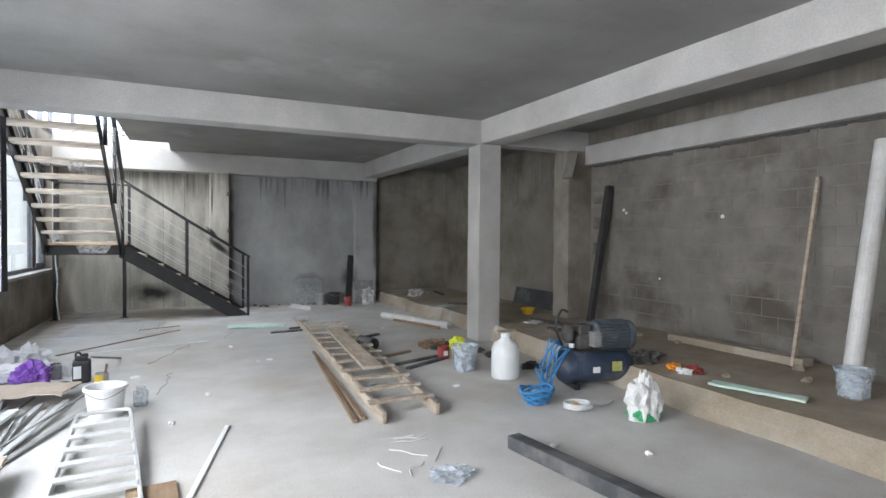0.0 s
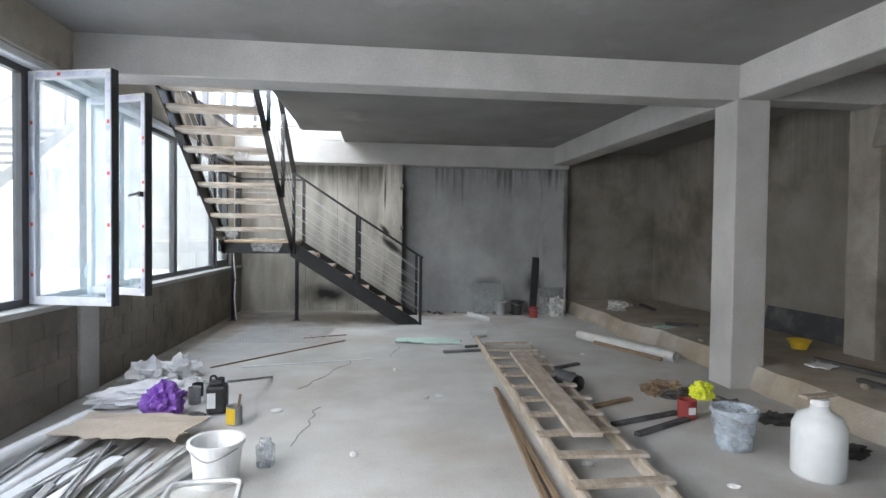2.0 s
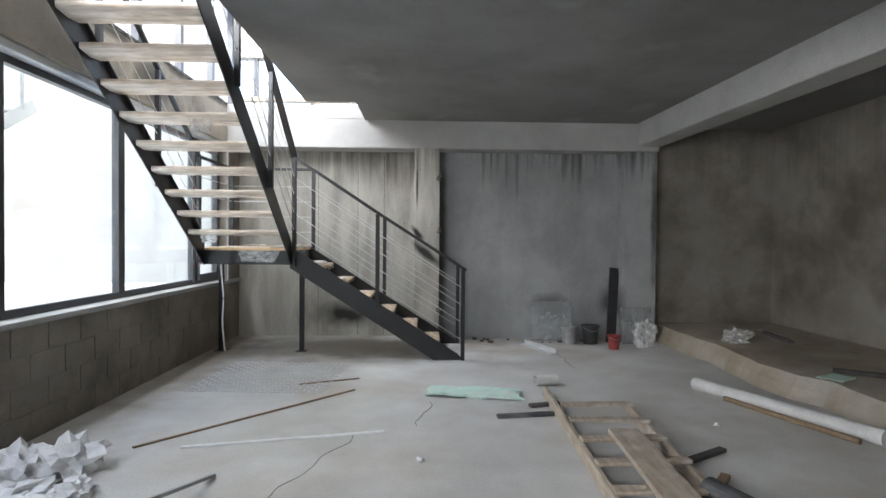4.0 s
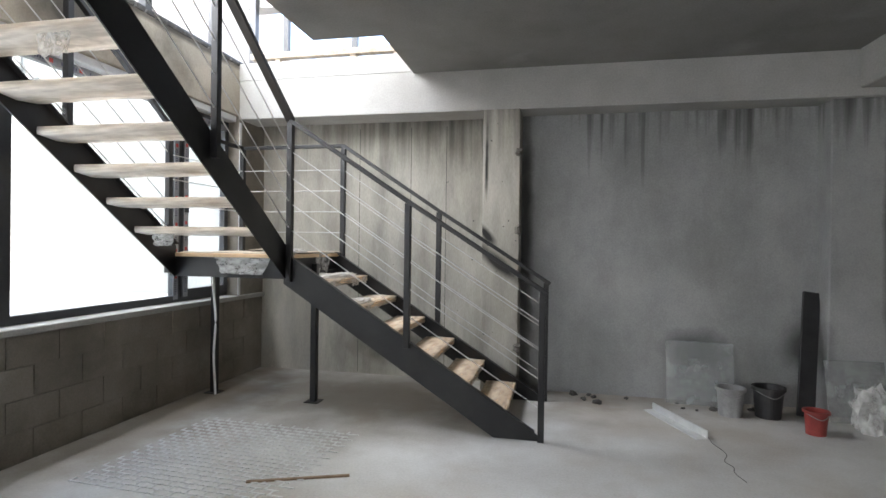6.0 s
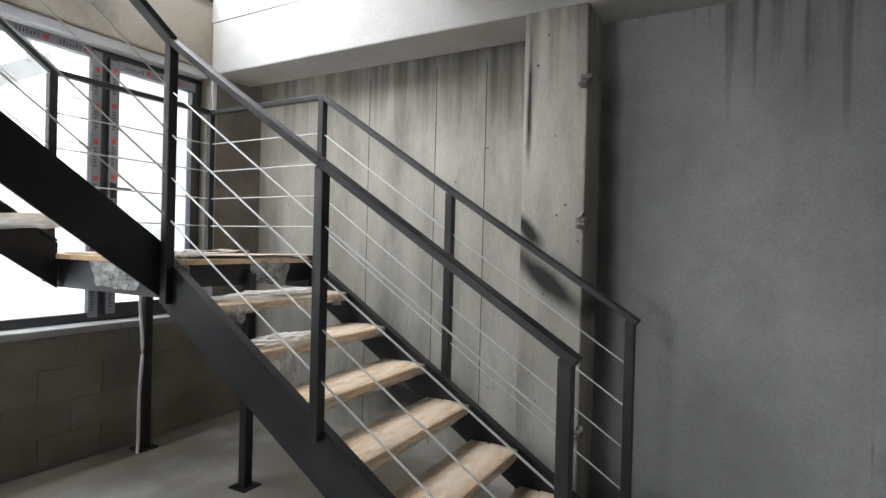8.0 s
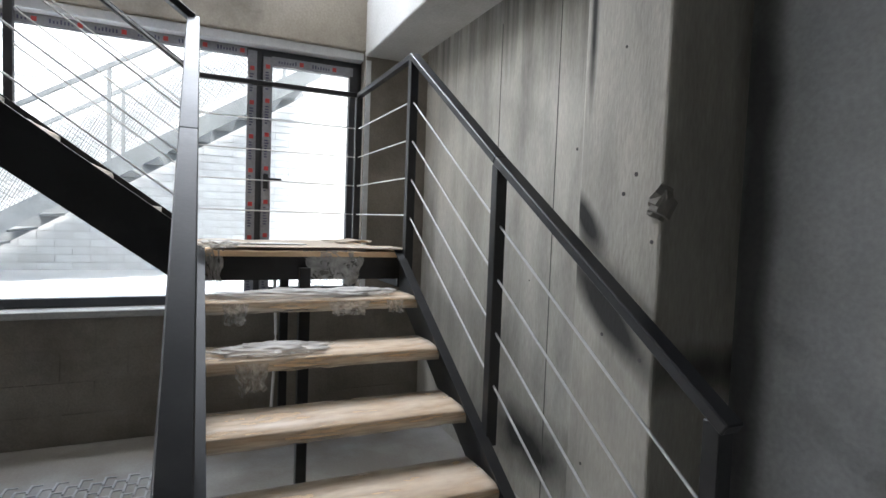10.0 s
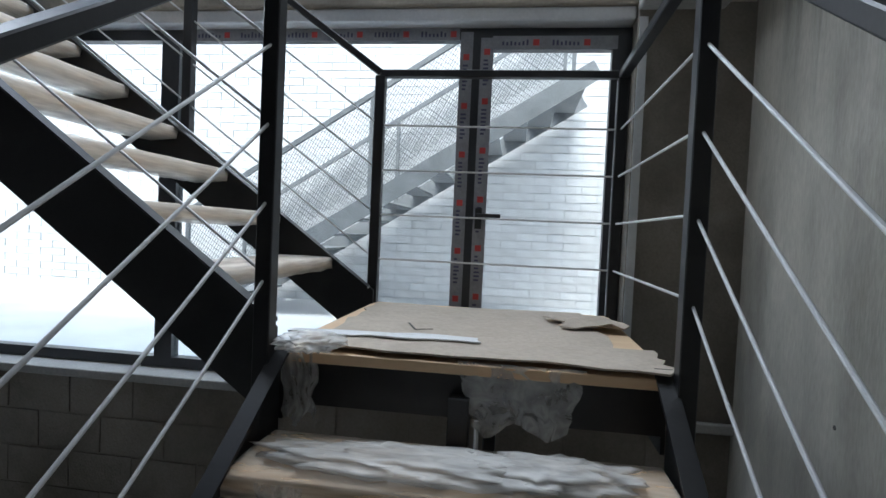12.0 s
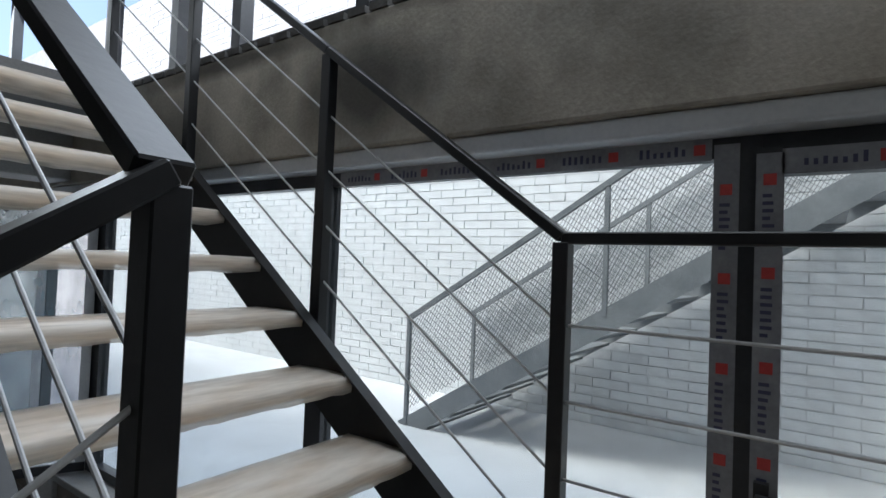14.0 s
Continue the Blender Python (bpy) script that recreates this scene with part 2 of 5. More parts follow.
M = dict(
    floor=mat("dusty_screed", (0.46, 0.45, 0.43), (0.63, 0.63, 0.615), 0.78, 1.1, 0.12, stain=(0.36, 0.29, 0.21), stain_amount=0.5, stain_scale=0.45, dirt_shade_colour=(0.17, 0.13, 0.085), dirt_shade_amount=0.6, dirt_shades=(((-0.9, 12.7, 0), (0, 0, 0), (2.3, 1.3, 9)), ((2.4, 13.3, 0), (0, 0, 0), (2.4, 0.5, 9)), ((-2.4, 11.6, 0), (0, 0, 0), (0.6, 3.0, 9)))),
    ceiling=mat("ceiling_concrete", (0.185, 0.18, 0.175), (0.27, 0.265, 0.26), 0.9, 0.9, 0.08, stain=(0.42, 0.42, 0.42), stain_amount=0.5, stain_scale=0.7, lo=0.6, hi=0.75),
    beam=mat("painted_concrete", (0.36, 0.355, 0.34), (0.47, 0.465, 0.45), 0.88, 1.6, 0.18, stain=(0.30, 0.28, 0.25), stain_amount=0.35, stain_scale=1.1),
    # first two patches paint the handrail's slanting shadow on the pilaster
    wall=mat("streaked_concrete", (0.285, 0.268, 0.232), (0.53, 0.505, 0.447), 0.9, 1.4, 0.3, stretch=(1.7, 1.7, 0.4), stain=(0.05, 0.048, 0.043), stain_amount=0.4, stain_scale=1.7, stain_stretch=(2.0, 2.0, 0.5), lo=0.5, hi=0.72, drip=2.95, drip_amount=0.65, dirt_shade_amount=0.95, dirt_shade_colour=(0.012, 0.012, 0.012), dirt_shades=(((0.39, 13.05, 1.34), (0, math.radians(38), 0), (0.40, 9, 0.075)), ((0.24, 13.05, 1.66), (0, math.radians(50), 0), (0.16, 9, 0.05)), ((-0.9, 13.6, 0.35), (0, 0, 0), (0.5, 9, 0.22)), ((0.24, 13.05, 2.45), (0, 0, 0), (0.02, 9, 0.45)))),
    # first patch paints the pilaster's shade; the rest darken wall spots and column edge
    wall_grey=mat("grey_concrete", (0.28, 0.285, 0.285), (0.41, 0.415, 0.415), 0.9, 1.2, 0.25, stain=(0.07, 0.068, 0.064), stain_amount=0.32, stain_scale=1.2, stain_stretch=(1.7, 1.7, 0.7), lo=0.46, hi=0.75, drip=2.95, drip_amount=0.85, dirt_shades=(((0.62, 13.38, 1.6), (0, 0, 0), (0.09, 9, 1.6)), ((2.35, 13.38, 0.5), (0, 0, 0), (0.35, 9, 0.22)), ((3.3, 13.38, 0.6), (0, 0, 0), (0.2, 9, 0.3)), ((3.9, 13.12, 1.9), (0, 0, 0), (0.06, 9, 1.1))), dirt_shade_amount=0.7),
    lintel=mat("dirty_concrete", (0.36, 0.32, 0.265), (0.54, 0.50, 0.43), 0.9, 1.4, 0.3, stain=(0.08, 0.07, 0.055), stain_amount=0.7, stain_scale=1.1, lo=0.52, hi=0.7, dirt_shades=(((-2.6, 10.85, 3.2), (0, 0, 0), (9, 0.40, 0.28)), ((-2.6, 9.9, 3.5), (0, 0, 0), (9, 0.9, 0.07)), ((-2.6, 12.3, 3.52), (0, 0, 0), (9, 1.6, 0.05))), dirt_shade_amount=0.75),
    plaster=mat("damp_plaster", (0.21, 0.187, 0.157), (0.335, 0.31, 0.272), 0.92, 1.0, 0.3, stain=(0.10, 0.078, 0.05), stain_amount=0.75, stain_scale=0.75, lo=0.48, hi=0.66, drip=3.0, drip_amount=0.22),
    block=mat("cinder_block", (0.13, 0.12, 0.105), (0.235, 0.222, 0.20), 0.95, 1.6, 0.5, random=0.07, fine=70, stain=(0.055, 0.043, 0.03), stain_amount=0.75, stain_scale=1.0, lo=0.5, hi=0.66, world=True),
    parapet_block=mat("dark_cinder_block", (0.19, 0.168, 0.14), (0.31, 0.28, 0.245), 0.95, 1.8, 0.5, random=0.05, fine=70, stain=(0.10, 0.085, 0.065), stain_amount=0.6, stain_scale=1.3, world=True),
    mortar=mat("mortar", (0.155, 0.142, 0.124), (0.23, 0.213, 0.19), 0.95, 6, 0.5),
    earth=mat("packed_earth", (0.27, 0.225, 0.165), (0.42, 0.37, 0.30), 0.95, 2.0, 0.5, stain=(0.5, 0.48, 0.45), stain_amount=0.7, stain_scale=0.8),
    steel=mat("black_paint_steel", (0.007, 0.007, 0.008), (0.013, 0.013, 0.015), 0.45, 4, 0.06, stain=(0.05, 0.047, 0.044), stain_amount=0.3, stain_scale=3.5),
    rod=mat("bare_rod", (0.48, 0.48, 0.48), (0.62, 0.62, 0.61), 0.55, 6, 0.0, metal=0.25),
    tread=mat("pale_wood", (0.70, 0.48, 0.28), (0.80, 0.60, 0.39), 0.6, 2.5, 0.05, stretch=(6, 1, 6), grain_amount=0.08),
    timber=mat("dusty_timber", (0.31, 0.25, 0.19), (0.50, 0.43, 0.35), 0.8, 4, 0.3, stretch=(5, 1, 5), stain=(0.62, 0.60, 0.57), stain_amount=0.5, stain_scale=5),
    brown=mat("brown_wood", (0.19, 0.125, 0.075), (0.30, 0.215, 0.14), 0.75, 4, 0.2, stretch=(5, 1, 5)),
    card=mat("cardboard", (0.44, 0.365, 0.285), (0.54, 0.465, 0.38), 0.85, 2.2, 0.15, stain=(0.3, 0.24, 0.18), stain_amount=0.4, stain_scale=2.5),
    white=mat("white_plastic", (0.72, 0.73, 0.74), (0.82, 0.83, 0.83), 0.4, 5, 0.03, stain=(0.5, 0.49, 0.46), stain_amount=0.4, stain_scale=4),
    pvc=mat("grey_pvc", (0.52, 0.52, 0.51), (0.66, 0.66, 0.65), 0.5, 4, 0.05),
    alu=mat("dusty_aluminium", (0.60, 0.61, 0.61), (0.76, 0.77, 0.77), 0.42, 5, 0.05, metal=0.6),
    black=mat("black_plastic", (0.018, 0.018, 0.02), (0.04, 0.04, 0.042), 0.5, 5, 0.1),
    rubber=mat("dark_dusty", (0.04, 0.038, 0.035), (0.10, 0.095, 0.09), 0.85, 6, 0.3),
    tube=mat("grey_painted_tube", (0.045, 0.048, 0.052), (0.085, 0.088, 0.092), 0.55, 3, 0.08, stain=(0.3, 0.29, 0.28), stain_amount=0.4, stain_scale=3),
    old_label=mat("faded_label", (0.38, 0.40, 0.10), (0.50, 0.50, 0.20), 0.6, 8, 0.05, stain=(0.2, 0.2, 0.15), stain_amount=0.6, stain_scale=14),
    motor=mat("dusty_motor_enamel", (0.05, 0.065, 0.085), (0.10, 0.12, 0.145), 0.55, 6, 0.08, stain=(0.3, 0.29, 0.27), stain_amount=0.35, stain_scale=6),
    navy=mat("navy_enamel", (0.025, 0.04, 0.075), (0.05, 0.07, 0.11), 0.45, 4, 0.05, stain=(0.25, 0.25, 0.25), stain_amount=0.35, stain_scale=4),
    blue=mat("blue_strap", (0.03, 0.20, 0.46), (0.07, 0.30, 0.60), 0.7, 9, 0.3),
    purple=mat("purple_bag", (0.20, 0.07, 0.42), (0.34, 0.16, 0.58), 0.35, 7, 0.5),
    yellow=mat("yellow_paint", (0.62, 0.40, 0.02), (0.75, 0.52, 0.05), 0.5, 6, 0.05),
    lime=mat("lime_plastic", (0.66, 0.72, 0.02), (0.80, 0.85, 0.08), 0.5, 5, 0.1),
    red=mat("red_plastic", (0.22, 0.03, 0.028), (0.34, 0.055, 0.045), 0.5, 5, 0.1),
    orange=mat("orange_plastic", (0.75, 0.28, 0.02), (0.85, 0.40, 0.05), 0.5, 5, 0.1),
    green=mat("green_label", (0.05, 0.38, 0.16), (0.08, 0.48, 0.22), 0.5, 5, 0.1),
    foam=mat("mint_foam", (0.48, 0.66, 0.58), (0.60, 0.76, 0.68), 0.9, 5, 0.15, stain=(0.5, 0.5, 0.45), stain_amount=0.4, stain_scale=4),
    paper=mat("crumpled_white", (0.66, 0.66, 0.66), (0.82, 0.82, 0.82), 0.6, 8, 0.5),
    grey=mat("grey_tin", (0.25, 0.25, 0.25), (0.42, 0.42, 0.42), 0.5, 6, 0.1, metal=0.3),
    frame=mat("anthracite_frame", (0.035, 0.037, 0.043), (0.055, 0.057, 0.063), 0.4, 4, 0.03),
    frame_in=mat("white_frame", (0.60, 0.61, 0.63), (0.74, 0.75, 0.76), 0.4, 5, 0.03),
    tape=mat("protective_tape", (0.22, 0.225, 0.25), (0.34, 0.345, 0.37), 0.4, 8, 0.1),
    ink=mat("tape_ink", (0.06, 0.06, 0.12), (0.09, 0.09, 0.16), 0.5, 9, 0.0),
    leaf_tape=mat("pale_blue_tape", (0.46, 0.50, 0.62), (0.66, 0.69, 0.76), 0.4, 7, 0.05, stain=(0.22, 0.25, 0.45), stain_amount=0.6, stain_scale=9),
    tapered=mat("tape_red", (0.52, 0.05, 0.05), (0.62, 0.09, 0.08), 0.5, 9, 0.0),
    whitebrick=mat("white_painted_brick", (0.66, 0.67, 0.68), (0.78, 0.79, 0.80), 0.85, 5, 0.3, random=0.07),
    whitemortar=mat("white_mortar", (0.52, 0.53, 0.54), (0.62, 0.63, 0.64), 0.9, 5, 0.3),
    yard=mat("pale_paving", (0.58, 0.59, 0.60), (0.70, 0.71, 0.72), 0.85, 1.4, 0.15),
    outsteel=mat("grey_outdoor_steel", (0.16, 0.17, 0.18), (0.24, 0.25, 0.26), 0.5, 4, 0.05),
    glass=glass_mat("window_glass"),
    # milky blue cover paints the bright reflection on the open leaves
    leaf_glass=film_mat("bluish_leaf_glass", (0.42, 0.55, 0.62), 0.28, 0.08),
    sheet=film_mat("dusty_glass", (0.45, 0.47, 0.47), 0.35, 0.15),
    film=film_mat("clear_film", (0.86, 0.86, 0.85), 0.40),
    wrap=film_mat("dusty_wrap", (0.92, 0.85, 0.74), 0.40, 0.3),
    crumple=film_mat("crumpled_white_film", (0.92, 0.89, 0.84), 0.46, 0.35),
    wrap_white=film_mat("white_wrap", (0.93, 0.89, 0.81), 0.60, 0.3),
    clear=film_mat("clear_plastic", (0.60, 0.68, 0.76), 0.4, 0.2),
    milk=film_mat("milky_plastic", (0.88, 0.92, 0.93), 0.72, 0.25, 0.03),
)


# ---- mesh helpers ----
def box(bm, x0, x1, y0, y1, z0, z1, bevel=0.0):
    g = bmesh.ops.create_cube(bm, size=1, matrix=Matrix.Translation(((x0 + x1) / 2, (y0 + y1) / 2, (z0 + z1) / 2)) @ Matrix.Diagonal((x1 - x0, y1 - y0, z1 - z0, 1)))
    if bevel:
        es = list({e for v in g["verts"] for e in v.link_edges})
        bmesh.ops.bevel(bm, geom=es, offset=bevel, segments=2, affect="EDGES", profile=0.5)
    return bm


def bar(bm, p, q, w, h, bevel=0.0, up=(0, 0, 1)):
    """A bar of section w x h from p to q."""
    p, q = Vector(p), Vector(q)
    d = q - p
    zax = d.normalized()
    side = zax.cross(Vector(up))
    if side.length < 1e-4:
        side = zax.cross(Vector((1, 0, 0)))
    side.normalize()
    m = Matrix((side, zax, side.cross(zax))).transposed().to_4x4()
    m.translation = (p + q) / 2
    g = bmesh.ops.create_cube(bm, size=1, matrix=m @ Matrix.Diagonal((w, d.length, h, 1)))
    if bevel:
        es = list({e for v in g["verts"] for e in v.link_edges})
        bmesh.ops.bevel(bm, geom=es, offset=bevel, segments=1, affect="EDGES")
    return bm


def rodm(bm, p, q, r, n=8, r2=None):
    p, q = Vector(p), Vector(q)
    d = q - p
    m = Matrix.Translation((p + q) / 2) @ d.to_track_quat("Z", "Y").to_matrix().to_4x4()
    bmesh.ops.create_cone(bm, cap_ends=True, segments=n, radius1=r, radius2=r if r2 is None else r2, depth=d.length, matrix=m)
    return bm


def lathe(bm, prof, n=24, x=0, y=0):
    """Turn a profile of (radius, z) round the upright axis."""
    rings = [[bm.verts.new((x + r * math.cos(2 * math.pi * i / n), y + r * math.sin(2 * math.pi * i / n), z)) for i in range(n)] for r, z in prof]
    for a, b in zip(rings, rings[1:]):
        for i in range(n):
            bm.faces.new((a[i], a[(i + 1) % n], b[(i + 1) % n], b[i]))
    bm.faces.new(rings[0][::-1])
    return bm


def lump(bm, sx, sy, sz, rough=0.25, seed=0, sub=4, freq=3.0):
    """A crumpled, flat-bottomed bag shape resting on z = 0."""
    g = bmesh.ops.create_icosphere(bm, subdivisions=sub, radius=1)
    for v in g["verts"]:
        k = 1 + rough * noise.noise(v.co * freq + Vector((seed, 0, 0))) + rough * 0.6 * abs(noise.noise(v.co * freq * 2.7 + Vector((0, seed, 0))))
        v.co = v.co * k
        v.co = Vector((v.co.x * sx, v.co.y * sy, max(v.co.z, -0.62) * sz + 0.62 * sz))
    return bm


def sheet_bm(bm, w, d, t, nx=10, ny=8, wave=0.01, ragged=0.03, seed=0):
    """A thin sheet with some thickness, waves and ragged edges, its underside resting about z = 0."""
    rows = []
    for j in range(ny + 1):
        row = []
        for i in range(nx + 1):
            u, v = i / nx - 0.5, j / ny - 0.5
            e = max(abs(u), abs(v)) > 0.49
            dx = noise.noise((i * 0.9, j * 0.9, seed)) * ragged if e else 0
            dy = noise.noise((i * 0.9, j * 0.9, seed + 9)) * ragged if e else 0
            row.append((u * w + dx, v * d + dy, abs(noise.noise((u * 3, v * 3, seed + 3.3))) * wave * 2))
        rows.append(row)
    top = [[bm.verts.new((x, y, z + t)) for x, y, z in r] for r in rows]
    bot = [[bm.verts.new((x, y, z)) for x, y, z in r] for r in rows]
    for j in range(ny):
        for i in range(nx):
            bm.faces.new((top[j][i], top[j][i + 1], top[j + 1][i + 1], top[j + 1][i]))
            bm.faces.new((bot[j][i], bot[j + 1][i], bot[j + 1][i + 1], bot[j][i + 1]))
    for i in range(nx):
        bm.faces.new((bot[0][i], bot[0][i + 1], top[0][i + 1], top[0][i]))
        bm.faces.new((bot[ny][i + 1], bot[ny][i], top[ny][i], top[ny][i + 1]))
    for j in range(ny):
        bm.faces.new((bot[j + 1][0], bot[j][0], top[j][0], top[j + 1][0]))
        bm.faces.new((bot[j][nx], bot[j + 1][nx], top[j + 1][nx], top[j][nx]))
    return bm


def curve_bm(bm, pts, r, n=6, loops=6):
    """A round cord along smooth points."""
    def cat(a, b, c, d, t):
        return 0.5 * ((2 * b) + (c - a) * t + (2 * a - 5 * b + 4 * c - d) * t * t + (3 * b - a - 3 * c + d) * t ** 3)
    P = [Vector(p) for p in pts]
    P = [P[0]] + P + [P[-1]]
    line = [cat(*P[i:i + 4], k / loops) for i in range(len(P) - 3) for k in range(loops)] + [P[-1]]
    rings = []
    for i, c in enumerate(line):
        d = (line[min(i + 1, len(line) - 1)] - line[max(i - 1, 0)]).normalized()
        s = d.cross(Vector((0, 0, 1)))
        s = s.normalized() if s.length > 1e-3 else Vector((1, 0, 0))
        u = s.cross(d)
        rings.append([bm.verts.new(c + (s * math.cos(2 * math.pi * k / n) + u * math.sin(2 * math.pi * k / n)) * r) for k in range(n)])
    for a, b in zip(rings, rings[1:]):
        for k in range(n):
            bm.faces.new((a[k], a[(k + 1) % n], b[(k + 1) % n], b[k]))
    bm.faces.new(rings[0][::-1])
    bm.faces.new(rings[-1])
    return bm


def B():
    return bmesh.new()


def mesh_of(name, bm, material, smooth=False):
    bmesh.ops.recalc_face_normals(bm, faces=bm.faces[:])
    me = bpy.data.meshes.new(name)
    bm.to_mesh(me)
    bm.free()
    me.materials.append(M[material])
    if smooth:
        me.polygons.foreach_set("use_smooth", [True] * len(me.polygons))
    return me


def part(name, bm, material, parent, label="", smooth=False):
    ob = new(name, mesh_of(name, bm, material, smooth))
    ob.parent = parent
    return tagged(ob, label)


def solid(name, bm, material, label, category="", kind="", loc=(0, 0, 0), rot=(0, 0, 0), group="", smooth=False):
    ob = new(name, mesh_of(name, bm, material, smooth))
    ob.matrix_world = pose(*loc, *rot)
    return tagged(ob, label, category, group, kind)


def thing(name, label, category, loc=(0, 0, 0), rot=(0, 0, 0), group="", kind=""):
    ob = new(name)
    ob.empty_display_size = 0.1
    ob.matrix_world = pose(*loc, *rot)
    return tagged(ob, label, category, group, kind)


def struct(name, bm, material, label):
    return solid(name, bm, material, label, kind="structure")


# ---- the building ----
CEIL, UP = 3.35, 3.54          # underside and top of the slab
WX = -2.60                     # inner face of the window wall
YB, YF = -3.0, 13.60           # rear wall, far wall behind the stairs
XR = 6.0                       # right wall

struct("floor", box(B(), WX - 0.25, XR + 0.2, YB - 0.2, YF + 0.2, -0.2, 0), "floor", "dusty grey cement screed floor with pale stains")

# raised earth bench along the right wall, with an uneven edge
bm = B()
ys = np.linspace(YB, 13.4, 60)
prof = []
for y in ys:
    ex = 4.02 + 0.10 * noise.noise((0, y * 0.9, 3)) + 0.05 * noise.noise((0, y * 3.1, 5)) + (0.12 if 8 < y < 10 else 0)
    prof.append([(ex - 0.04, y, -0.01), (ex, y, 0.12), (ex + 0.05, y, 0.235 + 0.015 * noise.noise((1, y * 2, 0))), (ex + 0.5, y, 0.25 + 0.02 * noise.noise((2, y * 2, 0))), (XR + 0.01, y, 0.26), (XR + 0.01, y, -0.01)])
rings = [[bm.verts.new(c) for c in p] for p in prof]
for a, b in zip(rings, rings[1:]):
    for i in range(5):
        bm.faces.new((a[i], a[i + 1], b[i + 1], b[i]))
struct("earth_bench", bm, "earth", "raised earth and rubble bench along the block wall")

# ceiling slab with the stairwell cut out of it
bm = B()
box(bm, -1.2, XR + 0.2, YB - 0.2, 12.0, CEIL, UP)
box(bm, -0.55, XR + 0.2, 12.0, YF + 0.2, CEIL, UP)
box(bm, WX - 0.25, -1.2, YB - 0.2, 8.75, CEIL, UP)
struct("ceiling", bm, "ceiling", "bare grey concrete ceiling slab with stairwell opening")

struct("beam_cross", box(B(), WX, 3.86, 7.62, 7.98, 2.99, CEIL + 0.02, 0.012), "beam", "pale concrete beam across the ceiling")
struct("beam_long", bar(B(), (4.47, YB, 3.20), (3.78, 13.05, 3.20), 0.36, 0.40, 0.012), "beam", "pale concrete beam running the length of the ceiling")
struct("beam_cross_side", box(B(), 4.17, XR, 7.66, 7.96, 3.02, CEIL + 0.02, 0.012), "beam", "concrete beam running to the block wall")
struct("beam_far", box(B(), WX, 3.94, 13.05, 13.45, 2.93, CEIL + 0.02, 0.012), "beam", "concrete beam above the far wall, lit by the stairwell")
struct("beam_stairwell", box(B(), WX, -0.55, 13.047, 13.447, CEIL + 0.02, UP + 0.02), "beam", "rough slab edge above the far beam")
struct("beam_right", box(B(), 5.82, XR + 0.05, YB, 7.66, 2.80, 3.12, 0.012), "beam", "concrete ring beam on the block wall")
struct("wall_over_right_beam", box(B(), 5.9, XR + 0.05, YB, 7.66, 3.12, CEIL), "plaster", "dark strip of wall above the ring beam")

struct("column_middle", box(B(), 3.80, 4.17, 7.60, 7.98, -0.02, 3.0, 0.012), "beam", "pale square concrete column")
struct("column_far", box(B(), 3.42, 3.94, 13.12, 13.5, -0.02, 2.94, 0.012), "wall_grey", "concrete corner column with darker right edge")
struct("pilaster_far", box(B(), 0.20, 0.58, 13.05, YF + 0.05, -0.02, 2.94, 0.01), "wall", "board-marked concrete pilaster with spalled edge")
struct("pilaster_right", box(B(), 5.50, XR + 0.05, 7.66, 8.06, 0.2, 3.05, 0.012), "plaster", "concrete pilaster on the block wall")
bm = B()
bar(bm, (5.52, 7.56, 2.95), (5.36, 7.5, 2.55), 0.18, 0.05, 0.005)
struct("formwork_board", bm, "mortar", "formwork board left leaning at the pilaster head")

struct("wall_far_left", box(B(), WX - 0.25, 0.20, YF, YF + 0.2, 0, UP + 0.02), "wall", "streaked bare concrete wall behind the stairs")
struct("wall_far_middle", box(B(), 0.58, 3.42, 13.38, YF + 0.2, 0, 2.95), "wall_grey", "grey concrete wall with dark water streaks and painted shade beside the pilaster")
struct("wall_far_right", box(B(), 3.94, XR + 0.2, 13.42, YF + 0.2, 0, CEIL), "plaster", "damp brown plastered wall")
struct("wall_right_far", box(B(), 5.95, XR + 0.2, 8.06, 13.42, 0.1, CEIL), "plaster", "damp-stained plastered wall")
right_wall = struct("wall_right", box(B(), 5.975, XR + 0.2, YB, 7.66, 0.1, 2.82), "mortar", "unplastered cinder block wall with rough mortar")
struct("wall_rear", box(B(), WX - 0.25, XR + 0.2, YB - 0.2, YB, 0, CEIL), "plaster", "plain plastered wall")

# window wall: parapet, column, lintel
parapet = struct("parapet", box(B(), WX - 0.22, WX - 0.012, YB, YF, 0, 0.88), "parapet_block", "low cinder block parapet under the windows")
struct("window_sill", box(B(), WX - 0.24, WX + 0.03, YB, YF, 0.88, 0.93, 0.008), "beam", "rough white cement window sill")
struct("column_window", box(B(), WX - 0.2, WX + 0.025, 7.70, 8.04, 0, 0.878, 0.01), "beam", "whitish concrete column set in the parapet")
struct("wall_window_end", box(B(), WX - 0.24, WX - 0.002, 13.055, YF, 0.931, 2.969), "parapet_block", "dark block return beside the window")
struct("reveal_strip", box(B(), WX - 0.0015, WX + 0.008, 13.06, 13.10, 0.935, 2.90), "frame_in", "white foam seam along the window frame")
struct("lintel", box(B(), WX - 0.30, WX, YB, YF, 2.97, UP, 0.01), "lintel", "bare concrete lintel beam over the windows")
bm = B()
for i in range(36):
    y = 8.6 + i * 0.126
    box(bm, WX - 0.13, WX + 0.006, y, y + 0.10, UP + 0.001, UP + 0.032)
struct("lintel_crust", bm, "rubber", "broken mortar crust along the slab edge")
